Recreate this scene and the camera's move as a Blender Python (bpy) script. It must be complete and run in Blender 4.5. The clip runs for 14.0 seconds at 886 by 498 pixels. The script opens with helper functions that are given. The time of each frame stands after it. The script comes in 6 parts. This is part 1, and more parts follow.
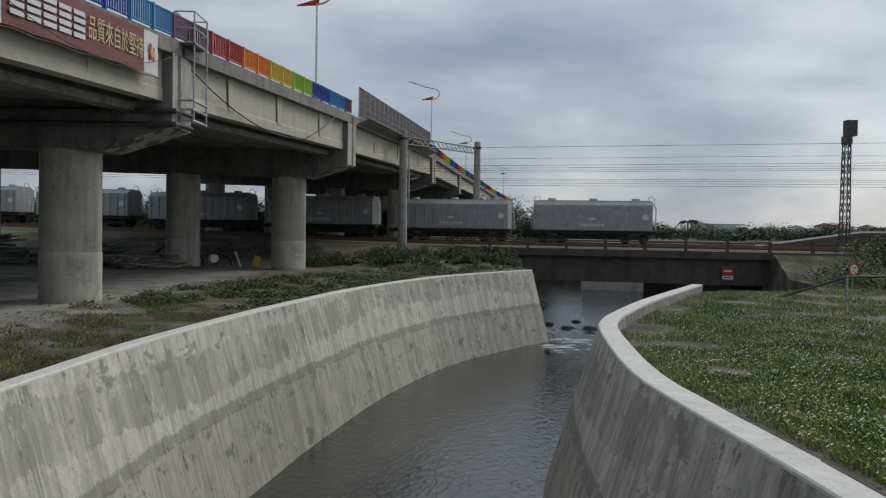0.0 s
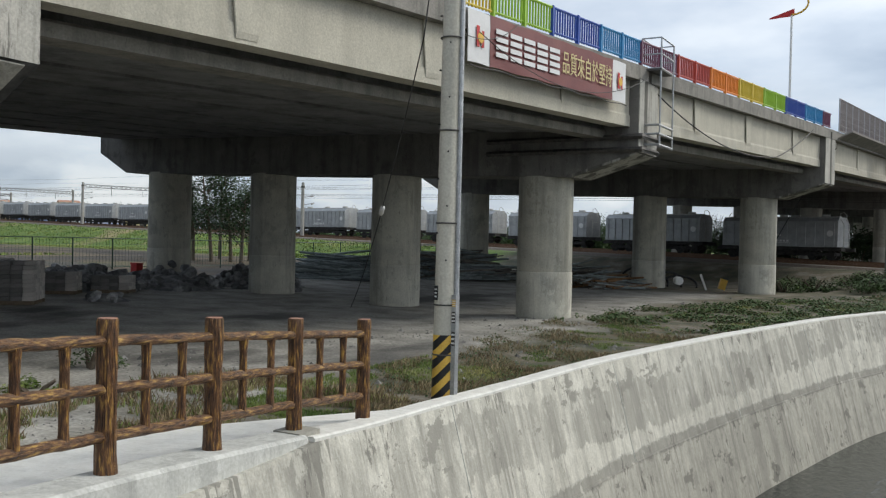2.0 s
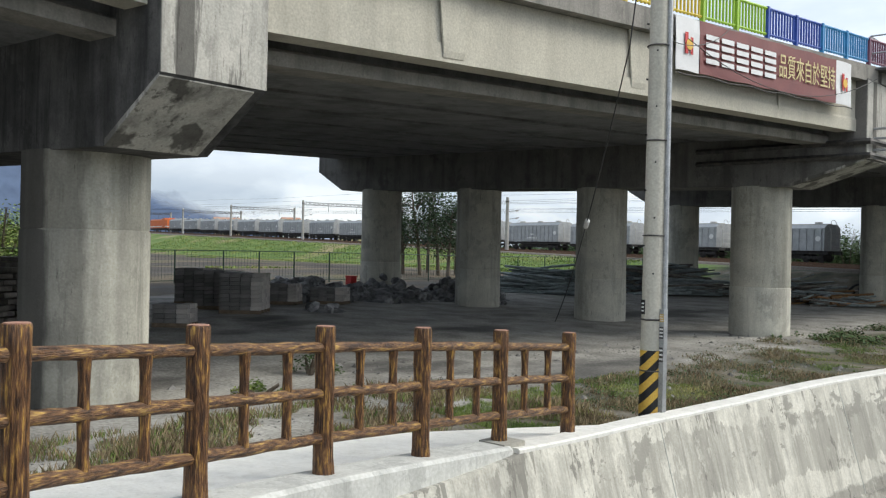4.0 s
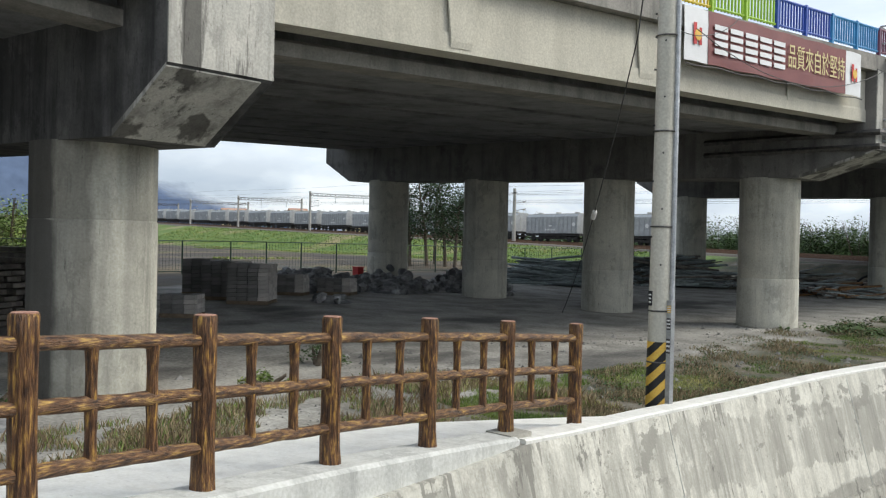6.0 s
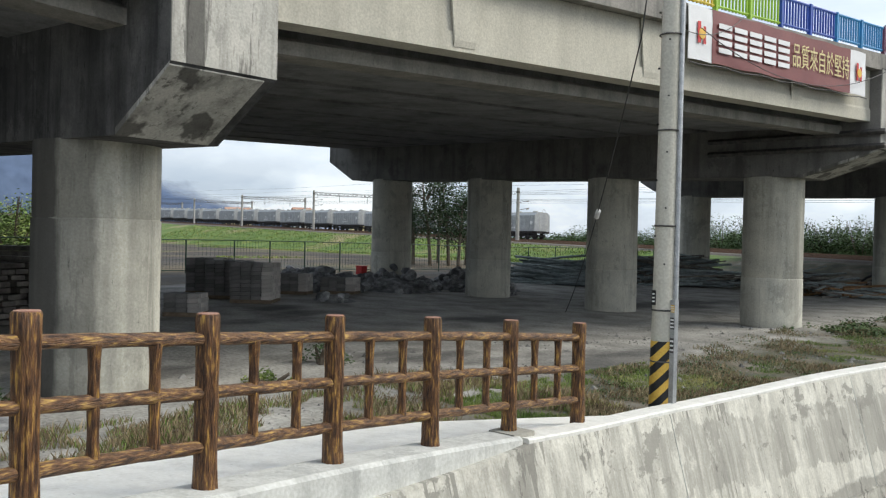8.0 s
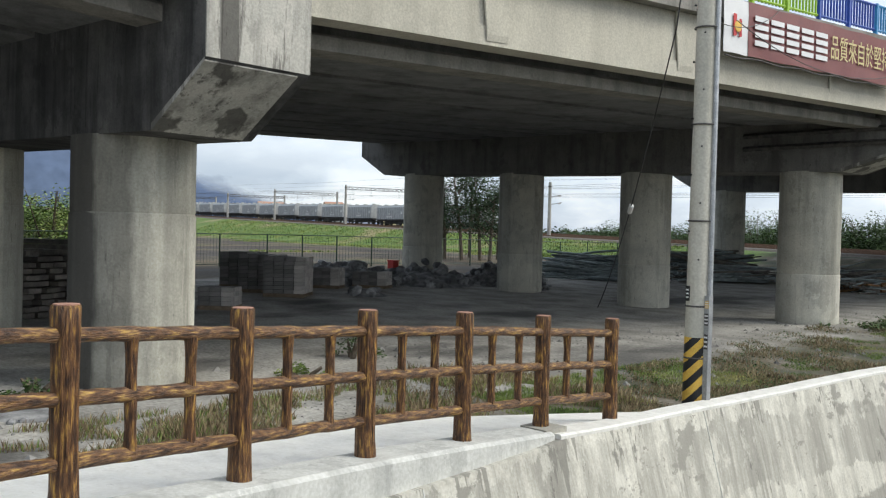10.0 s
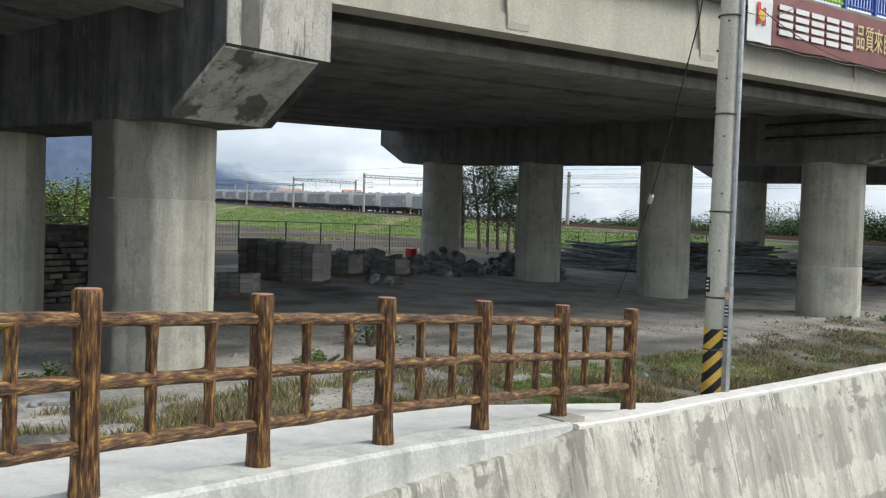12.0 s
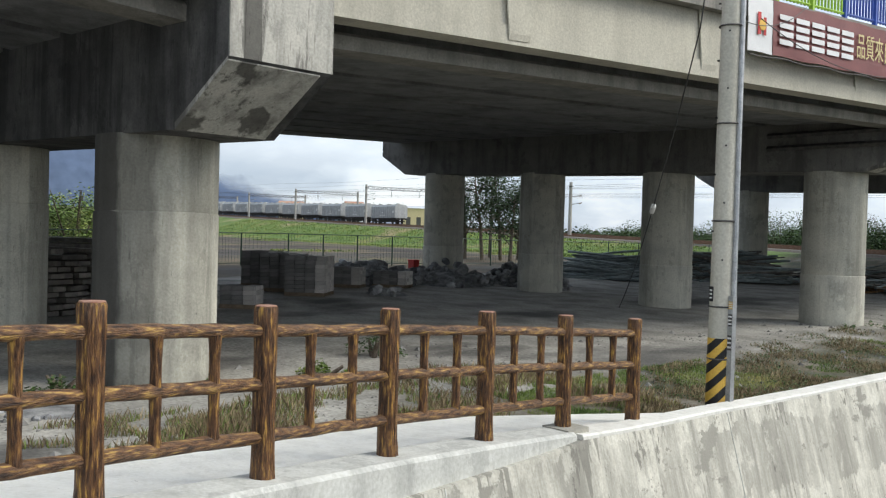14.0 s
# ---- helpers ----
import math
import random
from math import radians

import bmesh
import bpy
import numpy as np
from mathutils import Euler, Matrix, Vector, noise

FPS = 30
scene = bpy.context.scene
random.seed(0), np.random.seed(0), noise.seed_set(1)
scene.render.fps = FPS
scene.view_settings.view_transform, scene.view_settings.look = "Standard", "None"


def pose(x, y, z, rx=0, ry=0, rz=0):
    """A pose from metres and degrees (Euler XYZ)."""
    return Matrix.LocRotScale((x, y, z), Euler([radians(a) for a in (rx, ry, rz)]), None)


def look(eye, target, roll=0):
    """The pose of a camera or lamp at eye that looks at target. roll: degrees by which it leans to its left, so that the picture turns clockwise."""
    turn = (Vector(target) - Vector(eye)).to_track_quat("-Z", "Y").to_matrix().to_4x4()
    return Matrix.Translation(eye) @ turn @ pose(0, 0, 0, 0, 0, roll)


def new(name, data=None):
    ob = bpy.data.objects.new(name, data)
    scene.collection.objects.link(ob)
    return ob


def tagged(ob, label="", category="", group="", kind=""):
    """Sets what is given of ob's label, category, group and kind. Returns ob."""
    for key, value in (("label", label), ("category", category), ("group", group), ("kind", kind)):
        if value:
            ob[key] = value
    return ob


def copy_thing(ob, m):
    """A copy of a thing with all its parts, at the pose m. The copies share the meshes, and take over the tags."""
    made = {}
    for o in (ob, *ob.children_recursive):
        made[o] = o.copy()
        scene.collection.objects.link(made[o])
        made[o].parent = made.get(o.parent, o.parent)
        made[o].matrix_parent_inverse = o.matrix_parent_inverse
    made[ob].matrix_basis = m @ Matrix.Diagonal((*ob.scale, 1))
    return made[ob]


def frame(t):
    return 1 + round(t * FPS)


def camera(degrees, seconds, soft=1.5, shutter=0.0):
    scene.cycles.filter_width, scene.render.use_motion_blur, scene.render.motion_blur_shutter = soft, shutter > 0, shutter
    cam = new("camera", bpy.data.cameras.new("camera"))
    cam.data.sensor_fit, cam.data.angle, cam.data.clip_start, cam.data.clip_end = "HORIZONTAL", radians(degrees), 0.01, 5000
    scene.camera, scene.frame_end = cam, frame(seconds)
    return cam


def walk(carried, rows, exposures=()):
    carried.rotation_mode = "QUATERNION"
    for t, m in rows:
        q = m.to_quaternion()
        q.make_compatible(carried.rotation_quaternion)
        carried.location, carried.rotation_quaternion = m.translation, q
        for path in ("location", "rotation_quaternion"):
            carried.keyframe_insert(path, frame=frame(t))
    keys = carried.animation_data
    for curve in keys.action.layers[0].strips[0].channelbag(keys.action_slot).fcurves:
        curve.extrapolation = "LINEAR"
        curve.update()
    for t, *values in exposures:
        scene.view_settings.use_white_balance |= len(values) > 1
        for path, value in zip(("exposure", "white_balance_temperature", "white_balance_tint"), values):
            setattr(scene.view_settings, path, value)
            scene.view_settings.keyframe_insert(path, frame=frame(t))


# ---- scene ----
U = 1.2  # metres per plan unit

PATH = [
    (0.0, -0.109, -0.010, 2.190, -0.08, -1.44, -0.91),
    (0.5, -0.155, -0.013, 2.193, 5.91, -1.53, -0.66),
    (1.0, -0.113, -0.066, 2.204, 14.56, -0.80, -0.32),
    (1.5, -0.045, -0.003, 2.224, 22.94, -0.39, -1.04),
    (2.0, 0.005, -0.005, 2.223, 29.42, -0.63, -1.28),
    (2.5, 0.029, -0.038, 2.216, 35.22, -0.31, -1.47),
    (3.0, 0.008, -0.022, 2.207, 39.82, -0.09, -1.62),
    (3.5, 0.010, -0.022, 2.207, 41.92, -0.02, -1.48),
    (4.0, 0.008, -0.017, 2.205, 42.53, 0.01, -1.17),
    (6.5, 0.000, 0.000, 2.200, 43.00, -0.80, -1.20),
    (7.0, 0.007, 0.010, 2.200, 42.85, -0.97, -1.08),
    (7.5, -0.003, 0.009, 2.202, 42.84, -0.81, -1.21),
    (8.0, -0.004, 0.004, 2.197, 43.21, -0.62, -1.31),
    (8.5, 0.005, -0.013, 2.203, 43.88, -0.58, -1.49),
    (11.0, -0.025, 0.002, 2.198, 45.91, -1.44, -1.51),
    (11.5, -0.030, -0.005, 2.196, 46.26, -1.69, -1.72),
    (12.0, -0.038, 0.002, 2.196, 46.38, -1.78, -1.91),
    (12.5, -0.031, -0.002, 2.197, 46.30, -1.45, -2.07),
    (13.0, -0.037, -0.007, 2.197, 46.34, -1.12, -2.05),
    (13.5, -0.036, -0.014, 2.193, 46.35, -1.16, -1.77),
    (14.0, -0.037, -0.009, 2.194, 46.52, -1.07, -1.58),
]
cam = camera(53.0, 14.0, soft=1.25)
walk(cam, [(t, pose(x * U, y * U, z * U, 90 + pitch, roll, yaw)) for t, x, y, z, yaw, pitch, roll in PATH],
     exposures=[(0.0, -1.16, 6350, 9), (1.0, -0.92, 6350, 9), (2.0, -0.48, 6400, 8), (3.0, -0.13, 6400, 8), (14.0, -0.13, 6400, 8)])

# ---- light ----
SUN_ELEV, SUN_AZ = 37.0, 45.0     # degrees; azimuth clockwise from +y
world = bpy.data.worlds.new("overcast_sky")
scene.world = world
world.use_nodes = True


def sky():
    nt = world.node_tree
    nt.nodes.clear()
    N, L = nt.nodes.new, nt.links.new
    out, bg = N("ShaderNodeOutputWorld"), N("ShaderNodeBackground")
    tex = N("ShaderNodeTexSky")
    tex.sky_type, tex.sun_disc = 'NISHITA', False
    tex.sun_elevation, tex.sun_rotation = radians(SUN_ELEV), radians(SUN_AZ)
    co = N("ShaderNodeTexCoord")
    sep = N("ShaderNodeSeparateXYZ")
    L(co.outputs["Generated"], sep.inputs[0])
    # project the direction onto a cloud layer so that clouds flatten towards the horizon
    add = N("ShaderNodeMath"); add.operation = 'ADD'; add.inputs[1].default_value = 0.16
    L(sep.outputs[2], add.inputs[0])
    dv = N("ShaderNodeVectorMath"); dv.operation = 'DIVIDE'
    comb = N("ShaderNodeCombineXYZ")
    for k in range(3):
        L(add.outputs[0], comb.inputs[k])
    L(co.outputs["Generated"], dv.inputs[0]); L(comb.outputs[0], dv.inputs[1])
    n1 = N("ShaderNodeTexNoise")
    n1.inputs["Scale"].default_value, n1.inputs["Detail"].default_value = 0.75, 7
    n1.inputs["Roughness"].default_value = 0.52
    L(dv.outputs[0], n1.inputs["Vector"])
    ramp = N("ShaderNodeValToRGB")
    e = ramp.color_ramp.elements
    e[0].position, e[0].color = 0.36, (0.42, 0.49, 0.61, 1)
    e[1].position, e[1].color = 0.66, (1.2, 1.21, 1.22, 1)
    m = e.new(0.5); m.color = (0.72, 0.785, 0.89, 1)
    L(n1.outputs["Fac"], ramp.inputs[0])
    # heaped clouds low over the horizon
    st = N("ShaderNodeVectorMath"); st.operation = 'MULTIPLY'; st.inputs[1].default_value = (1, 1, 2.3)
    L(co.outputs["Generated"], st.inputs[0])
    n2 = N("ShaderNodeTexNoise")
    n2.inputs["Scale"].default_value, n2.inputs["Detail"].default_value, n2.inputs["Roughness"].default_value = 5.5, 8, 0.55
    L(st.outputs[0], n2.inputs["Vector"])
    r2 = N("ShaderNodeValToRGB")
    e2 = r2.color_ramp.elements
    e2[0].position, e2[0].color = 0.38, (0.40, 0.475, 0.61, 1)
    e2[1].position, e2[1].color = 0.66, (0.97, 0.99, 1.02, 1)
    e2.new(0.5).color = (0.58, 0.655, 0.77, 1)
    L(n2.outputs["Fac"], r2.inputs[0])
    hz = N("ShaderNodeMapRange")
    hz.inputs[1].default_value, hz.inputs[2].default_value = 0.05, 0.2
    hz.inputs[3].default_value, hz.inputs[4].default_value = 0.85, 0.0
    L(sep.outputs[2], hz.inputs[0])
    both = N("ShaderNodeMixRGB")
    L(hz.outputs[0], both.inputs[0]); L(ramp.outputs[0], both.inputs[1]); L(r2.outputs[0], both.inputs[2])
    # the cloud deck is brightest round the veiled sun and dull opposite to it
    dot = N("ShaderNodeVectorMath"); dot.operation = 'DOT_PRODUCT'
    az, el = radians(SUN_AZ), radians(SUN_ELEV)
    dot.inputs[1].default_value = (math.sin(az) * math.cos(el), math.cos(az) * math.cos(el), math.sin(el))
    L(co.outputs["Generated"], dot.inputs[0])
    gl = N("ShaderNodeMapRange")
    gl.inputs[1].default_value, gl.inputs[2].default_value = -0.9, 1.0
    gl.inputs[3].default_value, gl.inputs[4].default_value = 0.75, 1.12
    L(dot.outputs["Value"], gl.inputs[0])
    mix = N("ShaderNodeVectorMath"); mix.operation = 'SCALE'
    L(both.outputs[0], mix.inputs[0]); L(gl.outputs[0], mix.inputs["Scale"])
    # thin share of the clear sky behind the clouds
    sc = N("ShaderNodeMixRGB"); sc.blend_type = 'ADD'; sc.inputs[0].default_value = 0.03
    L(mix.outputs[0], sc.inputs[1]); L(tex.outputs[0], sc.inputs[2])
    bg.inputs[1].default_value = 1.12
    L(sc.outputs[0], bg.inputs[0]); L(bg.outputs[0], out.inputs[0])


sky()
sun = new("sun", bpy.data.lights.new("sun", 'SUN'))
sun.data.energy, sun.data.angle, sun.data.color = 3.1, radians(24), (1.0, 0.94, 0.84)
sa, se = radians(SUN_AZ), radians(SUN_ELEV)
sun.matrix_world = look((math.sin(sa) * math.cos(se) * 50, math.cos(sa) * math.cos(se) * 50, math.sin(se) * 50), (0, 0, 0))


# ---- materials ----
def material(name, colors, scale=3.0, rough=0.85, metal=0.0, bump=0.15, stretch=(1, 1, 1), fine=40.0, contrast=(0.35, 0.68), island=0.0, spec=0.4):
    """Two-scale noise over two or three colours, with relief."""
    m = bpy.data.materials.new(name)
    m.use_nodes = True
    nt = m.node_tree
    N, L = nt.nodes.new, nt.links.new
    b = nt.nodes["Principled BSDF"]
    co = N("ShaderNodeTexCoord"); mp = N("ShaderNodeMapping")
    mp.inputs["Scale"].default_value = stretch
    L(co.outputs["Object"], mp.inputs[0])
    n1, n2 = N("ShaderNodeTexNoise"), N("ShaderNodeTexNoise")
    n1.inputs["Scale"].default_value, n1.inputs["Detail"].default_value = scale, 6
    n1.inputs["Roughness"].default_value = 0.6
    n2.inputs["Scale"].default_value, n2.inputs["Detail"].default_value = fine, 4
    L(mp.outputs[0], n1.inputs["Vector"]); L(mp.outputs[0], n2.inputs["Vector"])
    r = N("ShaderNodeValToRGB")
    e = r.color_ramp.elements
    e[0].position, e[1].position = contrast
    e[0].color, e[1].color = (*colors[0], 1), (*colors[-1], 1)
    if len(colors) > 2:
        k = e.new((contrast[0] + contrast[1]) / 2)
        k.color = (*colors[1], 1)
    L(n1.outputs["Fac"], r.inputs[0])
    mx = N("ShaderNodeMixRGB"); mx.blend_type = 'OVERLAY'; mx.inputs[0].default_value = 0.35
    L(r.outputs[0], mx.inputs[1]); L(n2.outputs["Fac"], mx.inputs[2])
    last = mx.outputs[0]
    if island:
        oi, ge, hs = N("ShaderNodeObjectInfo"), N("ShaderNodeNewGeometry"), N("ShaderNodeHueSaturation")
        a = N("ShaderNodeMath"); a.operation = 'ADD'
        f = N("ShaderNodeMath"); f.operation = 'FRACT'
        L(oi.outputs["Random"], a.inputs[0]); L(ge.outputs["Random Per Island"], a.inputs[1]); L(a.outputs[0], f.inputs[0])
        mr = N("ShaderNodeMapRange"); mr.inputs[3].default_value, mr.inputs[4].default_value = 1 - island, 1 + island
        L(f.outputs[0], mr.inputs[0]); L(mr.outputs[0], hs.inputs["Value"]); L(last, hs.inputs["Color"])
        last = hs.outputs[0]
    L(last, b.inputs["Base Color"])
    b.inputs["Roughness"].default_value, b.inputs["Metallic"].default_value = rough, metal
    b.inputs["Specular IOR Level"].default_value = spec
    if bump:
        bp = N("ShaderNodeBump"); bp.inputs["Strength"].default_value, bp.inputs["Distance"].default_value = bump, 0.02
        L(n2.outputs["Fac"], bp.inputs["Height"]); L(bp.outputs[0], b.inputs["Normal"])
    return m


def stained(name, base, dark, light, streak=2.2, amount=0.5, rough=0.9, patch=0.35, dash=0.5, runs=0.0, run_size=1.0):
    """Cast concrete with run-off streaks, ragged grey patches, dark dashes and pores."""
    m = material(name, (base, light), 1.3, rough, bump=0.25, fine=24)
    nt = m.node_tree
    N, L = nt.nodes.new, nt.links.new
    b = nt.nodes["Principled BSDF"]
    src = b.inputs["Base Color"].links[0].from_socket
    co = N("ShaderNodeTexCoord")

    def layer(last, stretch, scale, detail, lo, hi, amt, col, rgh=0.6, seed=0.0):
        mp = N("ShaderNodeMapping")
        mp.inputs["Scale"].default_value, mp.inputs["Location"].default_value = stretch, (seed, seed, seed)
        L(co.outputs["Object"], mp.inputs[0])
        n = N("ShaderNodeTexNoise")
        n.inputs["Scale"].default_value, n.inputs["Detail"].default_value, n.inputs["Roughness"].default_value = scale, detail, rgh
        L(mp.outputs[0], n.inputs["Vector"])
        mr = N("ShaderNodeMapRange"); mr.inputs[1].default_value, mr.inputs[2].default_value = lo, hi
        mr.inputs[4].default_value = amt
        L(n.outputs["Fac"], mr.inputs[0])
        mx = N("ShaderNodeMixRGB"); mx.inputs[2].default_value = (*col, 1)
        L(mr.outputs[0], mx.inputs[0]); L(last, mx.inputs[1])
        return mx.outputs[0]

    grey = tuple(c * 0.46 for c in base)
    c = layer(src, (streak, streak, streak * 0.09), 1.6, 6, 0.48, 0.72, amount, dark)
    c = layer(c, (1, 1, 0.8), 0.9, 12, 0.555, 0.58, patch * 0.85, grey, 0.74, 3.0)
    c = layer(c, (1, 1, 0.2), 3.0, 12, 0.57, 0.615, patch * 0.75, grey, 0.76, 9.0)
    c = layer(c, (7, 7, 1.1), 2.4, 6, 0.63, 0.69, dash, dark, 0.7, 5.0)
    c = layer(c, (0.25, 0.25, 1.6), 0.9, 4, 0.55, 0.7, patch * 0.5, grey, 0.5, 7.0)
    if runs:
        c = layer(c, (run_size, run_size, run_size * 0.03), 1.0, 4, 0.52, 0.565, runs, dark, 0.5, 11.0)
        c = layer(c, (run_size * 3, run_size * 3, run_size * 0.22), 1.2, 9, 0.57, 0.62, runs * 0.8, dark, 0.72, 13.0)
    L(c, b.inputs["Base Color"])
    return m


def canal_concrete(name, base, light, damp, joint):
    """Battered wall face: formwork strips, ragged damp bands, run-off drips and patches, laid out by the run and height of the wall."""
    m = material(name, (base, light), 1.1, 0.88, bump=0.25, fine=26)
    nt = m.node_tree
    N, L = nt.nodes.new, nt.links.new
    b = nt.nodes["Principled BSDF"]
    uv, sep = N("ShaderNodeUVMap"), N("ShaderNodeSeparateXYZ")
    L(uv.outputs[0], sep.inputs[0])

    def tex(su, sv, detail=6, rgh=0.6, seed=0.0):
        mp, n = N("ShaderNodeMapping"), N("ShaderNodeTexNoise")
        mp.inputs["Scale"].default_value, mp.inputs["Location"].default_value = (su, sv, 1), (seed, seed * 1.7, seed)
        L(uv.outputs[0], mp.inputs[0]); L(mp.outputs[0], n.inputs["Vector"])
        n.inputs["Scale"].default_value, n.inputs["Detail"].default_value, n.inputs["Roughness"].default_value = 1.0, detail, rgh
        return n.outputs["Fac"]

    def calc(kind, a, c, d=0.0):
        q = N("ShaderNodeMath"); q.operation = kind
        for k, v in enumerate((a, c, d)):
            if isinstance(v, (int, float)):
                q.inputs[k].default_value = v
            else:
                L(v, q.inputs[k])
        return q.outputs[0]

    def lay(last, src, lo, hi, amount, col):
        mr, mx = N("ShaderNodeMapRange"), N("ShaderNodeMixRGB")
        mr.inputs[1].default_value, mr.inputs[2].default_value, mr.inputs[4].default_value = lo, hi, amount
        mx.inputs[2].default_value = (*col, 1)
        L(src, mr.inputs[0]); L(mr.outputs[0], mx.inputs[0]); L(last, mx.inputs[1])
        return mx.outputs[0]

    grey = tuple(k * 0.50 for k in base)
    u, v = sep.outputs[0], sep.outputs[1]
    c = b.inputs["Base Color"].links[0].from_socket
    # strips of formwork and thin run-off down the face
    c = lay(c, tex(1.7, 0.04, 3), 0.49, 0.57, 0.38, grey)
    c = lay(c, tex(4.5, 0.16, 7, 0.66, 4.0), 0.56, 0.66, 0.60, damp)
    # broad damp bands with a sharp ragged upper edge
    edge_h = calc('MULTIPLY_ADD', tex(0.12, 0.0, 4, 0.55, 2.0), 2.6, -1.3 + joint)
    rag = calc('MULTIPLY_ADD', tex(2.6, 0.7, 8, 0.7, 6.0), 0.9, -0.45)
    depth = calc('ADD', calc('SUBTRACT', edge_h, v), rag)
    band = calc('MULTIPLY', calc('GREATER_THAN', depth, 0.0), calc('LESS_THAN', depth, 1.1))
    c = lay(c, calc('MULTIPLY', band, tex(1.6, 0.22, 9, 0.7, 8.0)), 0.40, 0.56, 0.70, grey)
    # dark drips that hang from the coping
    drop = calc('ADD', calc('MULTIPLY_ADD', tex(3.2, 0.05, 6, 0.65, 12.0), 5.0, -2.9), v)
    c = lay(c, drop, 0.0, 0.05, 0.66, damp)
    # stain along the joint between the two pours
    near = calc('ABSOLUTE', calc('ADD', calc('ADD', v, 2.2), calc('MULTIPLY_ADD', tex(1.5, 1.5, 9, 0.75, 1.0), 0.5, -0.25)), 0.0)
    c = lay(c, calc('SUBTRACT', 0.16, near), 0.0, 0.06, 0.6, damp)
    # mottled skin, with paler chalky spots
    c = lay(c, tex(5.0, 2.0, 10, 0.78, 15.0), 0.49, 0.60, 0.42, grey)
    c = lay(c, tex(1.4, 0.7, 12, 0.78, 21.0), 0.55, 0.60, 0.45, tuple(min(0.85, k * 1.15) for k in light))
    # wet patches and short drips
    c = lay(c, tex(0.8, 1.1, 12, 0.70, 3.0), 0.585, 0.597, 0.85, grey)
    c = lay(c, tex(2.4, 0.8, 10, 0.74, 5.0), 0.60, 0.615, 0.78, damp)
    # cast panels differ slightly in tone
    wn = N("ShaderNodeTexWhiteNoise"); wn.noise_dimensions = '1D'
    L(calc('FLOOR', calc('MULTIPLY_ADD', u, 0.139, 0.1), 0.0), wn.inputs["W"])
    hs, mr = N("ShaderNodeHueSaturation"), N("ShaderNodeMapRange")
    mr.inputs[3].default_value, mr.inputs[4].default_value = 0.90, 1.08
    L(wn.outputs["Value"], mr.inputs[0]); L(mr.outputs[0], hs.inputs["Value"]); L(c, hs.inputs["Color"])
    L(hs.outputs[0], b.inputs["Base Color"])
    return m


def shade_side(m, shade_tone):
    """Shade of a pier's south-west side painted into its colour, edged like ragged stain."""
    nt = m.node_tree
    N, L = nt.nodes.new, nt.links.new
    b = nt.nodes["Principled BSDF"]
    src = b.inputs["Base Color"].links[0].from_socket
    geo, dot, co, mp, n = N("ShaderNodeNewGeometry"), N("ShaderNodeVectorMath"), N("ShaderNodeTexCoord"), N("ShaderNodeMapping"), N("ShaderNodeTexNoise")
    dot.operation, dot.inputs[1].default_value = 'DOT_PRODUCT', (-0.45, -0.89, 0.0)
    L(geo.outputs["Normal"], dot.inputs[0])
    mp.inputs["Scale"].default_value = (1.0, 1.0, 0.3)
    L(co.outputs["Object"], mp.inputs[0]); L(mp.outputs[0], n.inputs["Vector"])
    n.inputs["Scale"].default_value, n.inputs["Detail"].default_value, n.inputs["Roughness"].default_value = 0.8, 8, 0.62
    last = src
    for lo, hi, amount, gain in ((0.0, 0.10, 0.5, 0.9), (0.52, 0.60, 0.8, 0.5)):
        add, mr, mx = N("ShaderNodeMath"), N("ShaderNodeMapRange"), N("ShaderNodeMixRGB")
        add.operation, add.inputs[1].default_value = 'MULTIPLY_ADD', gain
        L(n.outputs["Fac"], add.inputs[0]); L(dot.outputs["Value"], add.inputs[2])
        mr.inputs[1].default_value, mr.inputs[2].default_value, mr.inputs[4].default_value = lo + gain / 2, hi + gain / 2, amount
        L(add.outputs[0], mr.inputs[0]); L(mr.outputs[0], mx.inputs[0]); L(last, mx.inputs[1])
        mx.inputs[2].default_value = (*shade_tone, 1)
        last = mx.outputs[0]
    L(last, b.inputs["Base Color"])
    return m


def paint(name, c, rough=0.5, metal=0.0, wear=0.12):
    return material(name, (tuple(k * (1 - wear) for k in c), tuple(min(1, k * (1 + wear)) for k in c)), 4, rough, metal, 0.05)


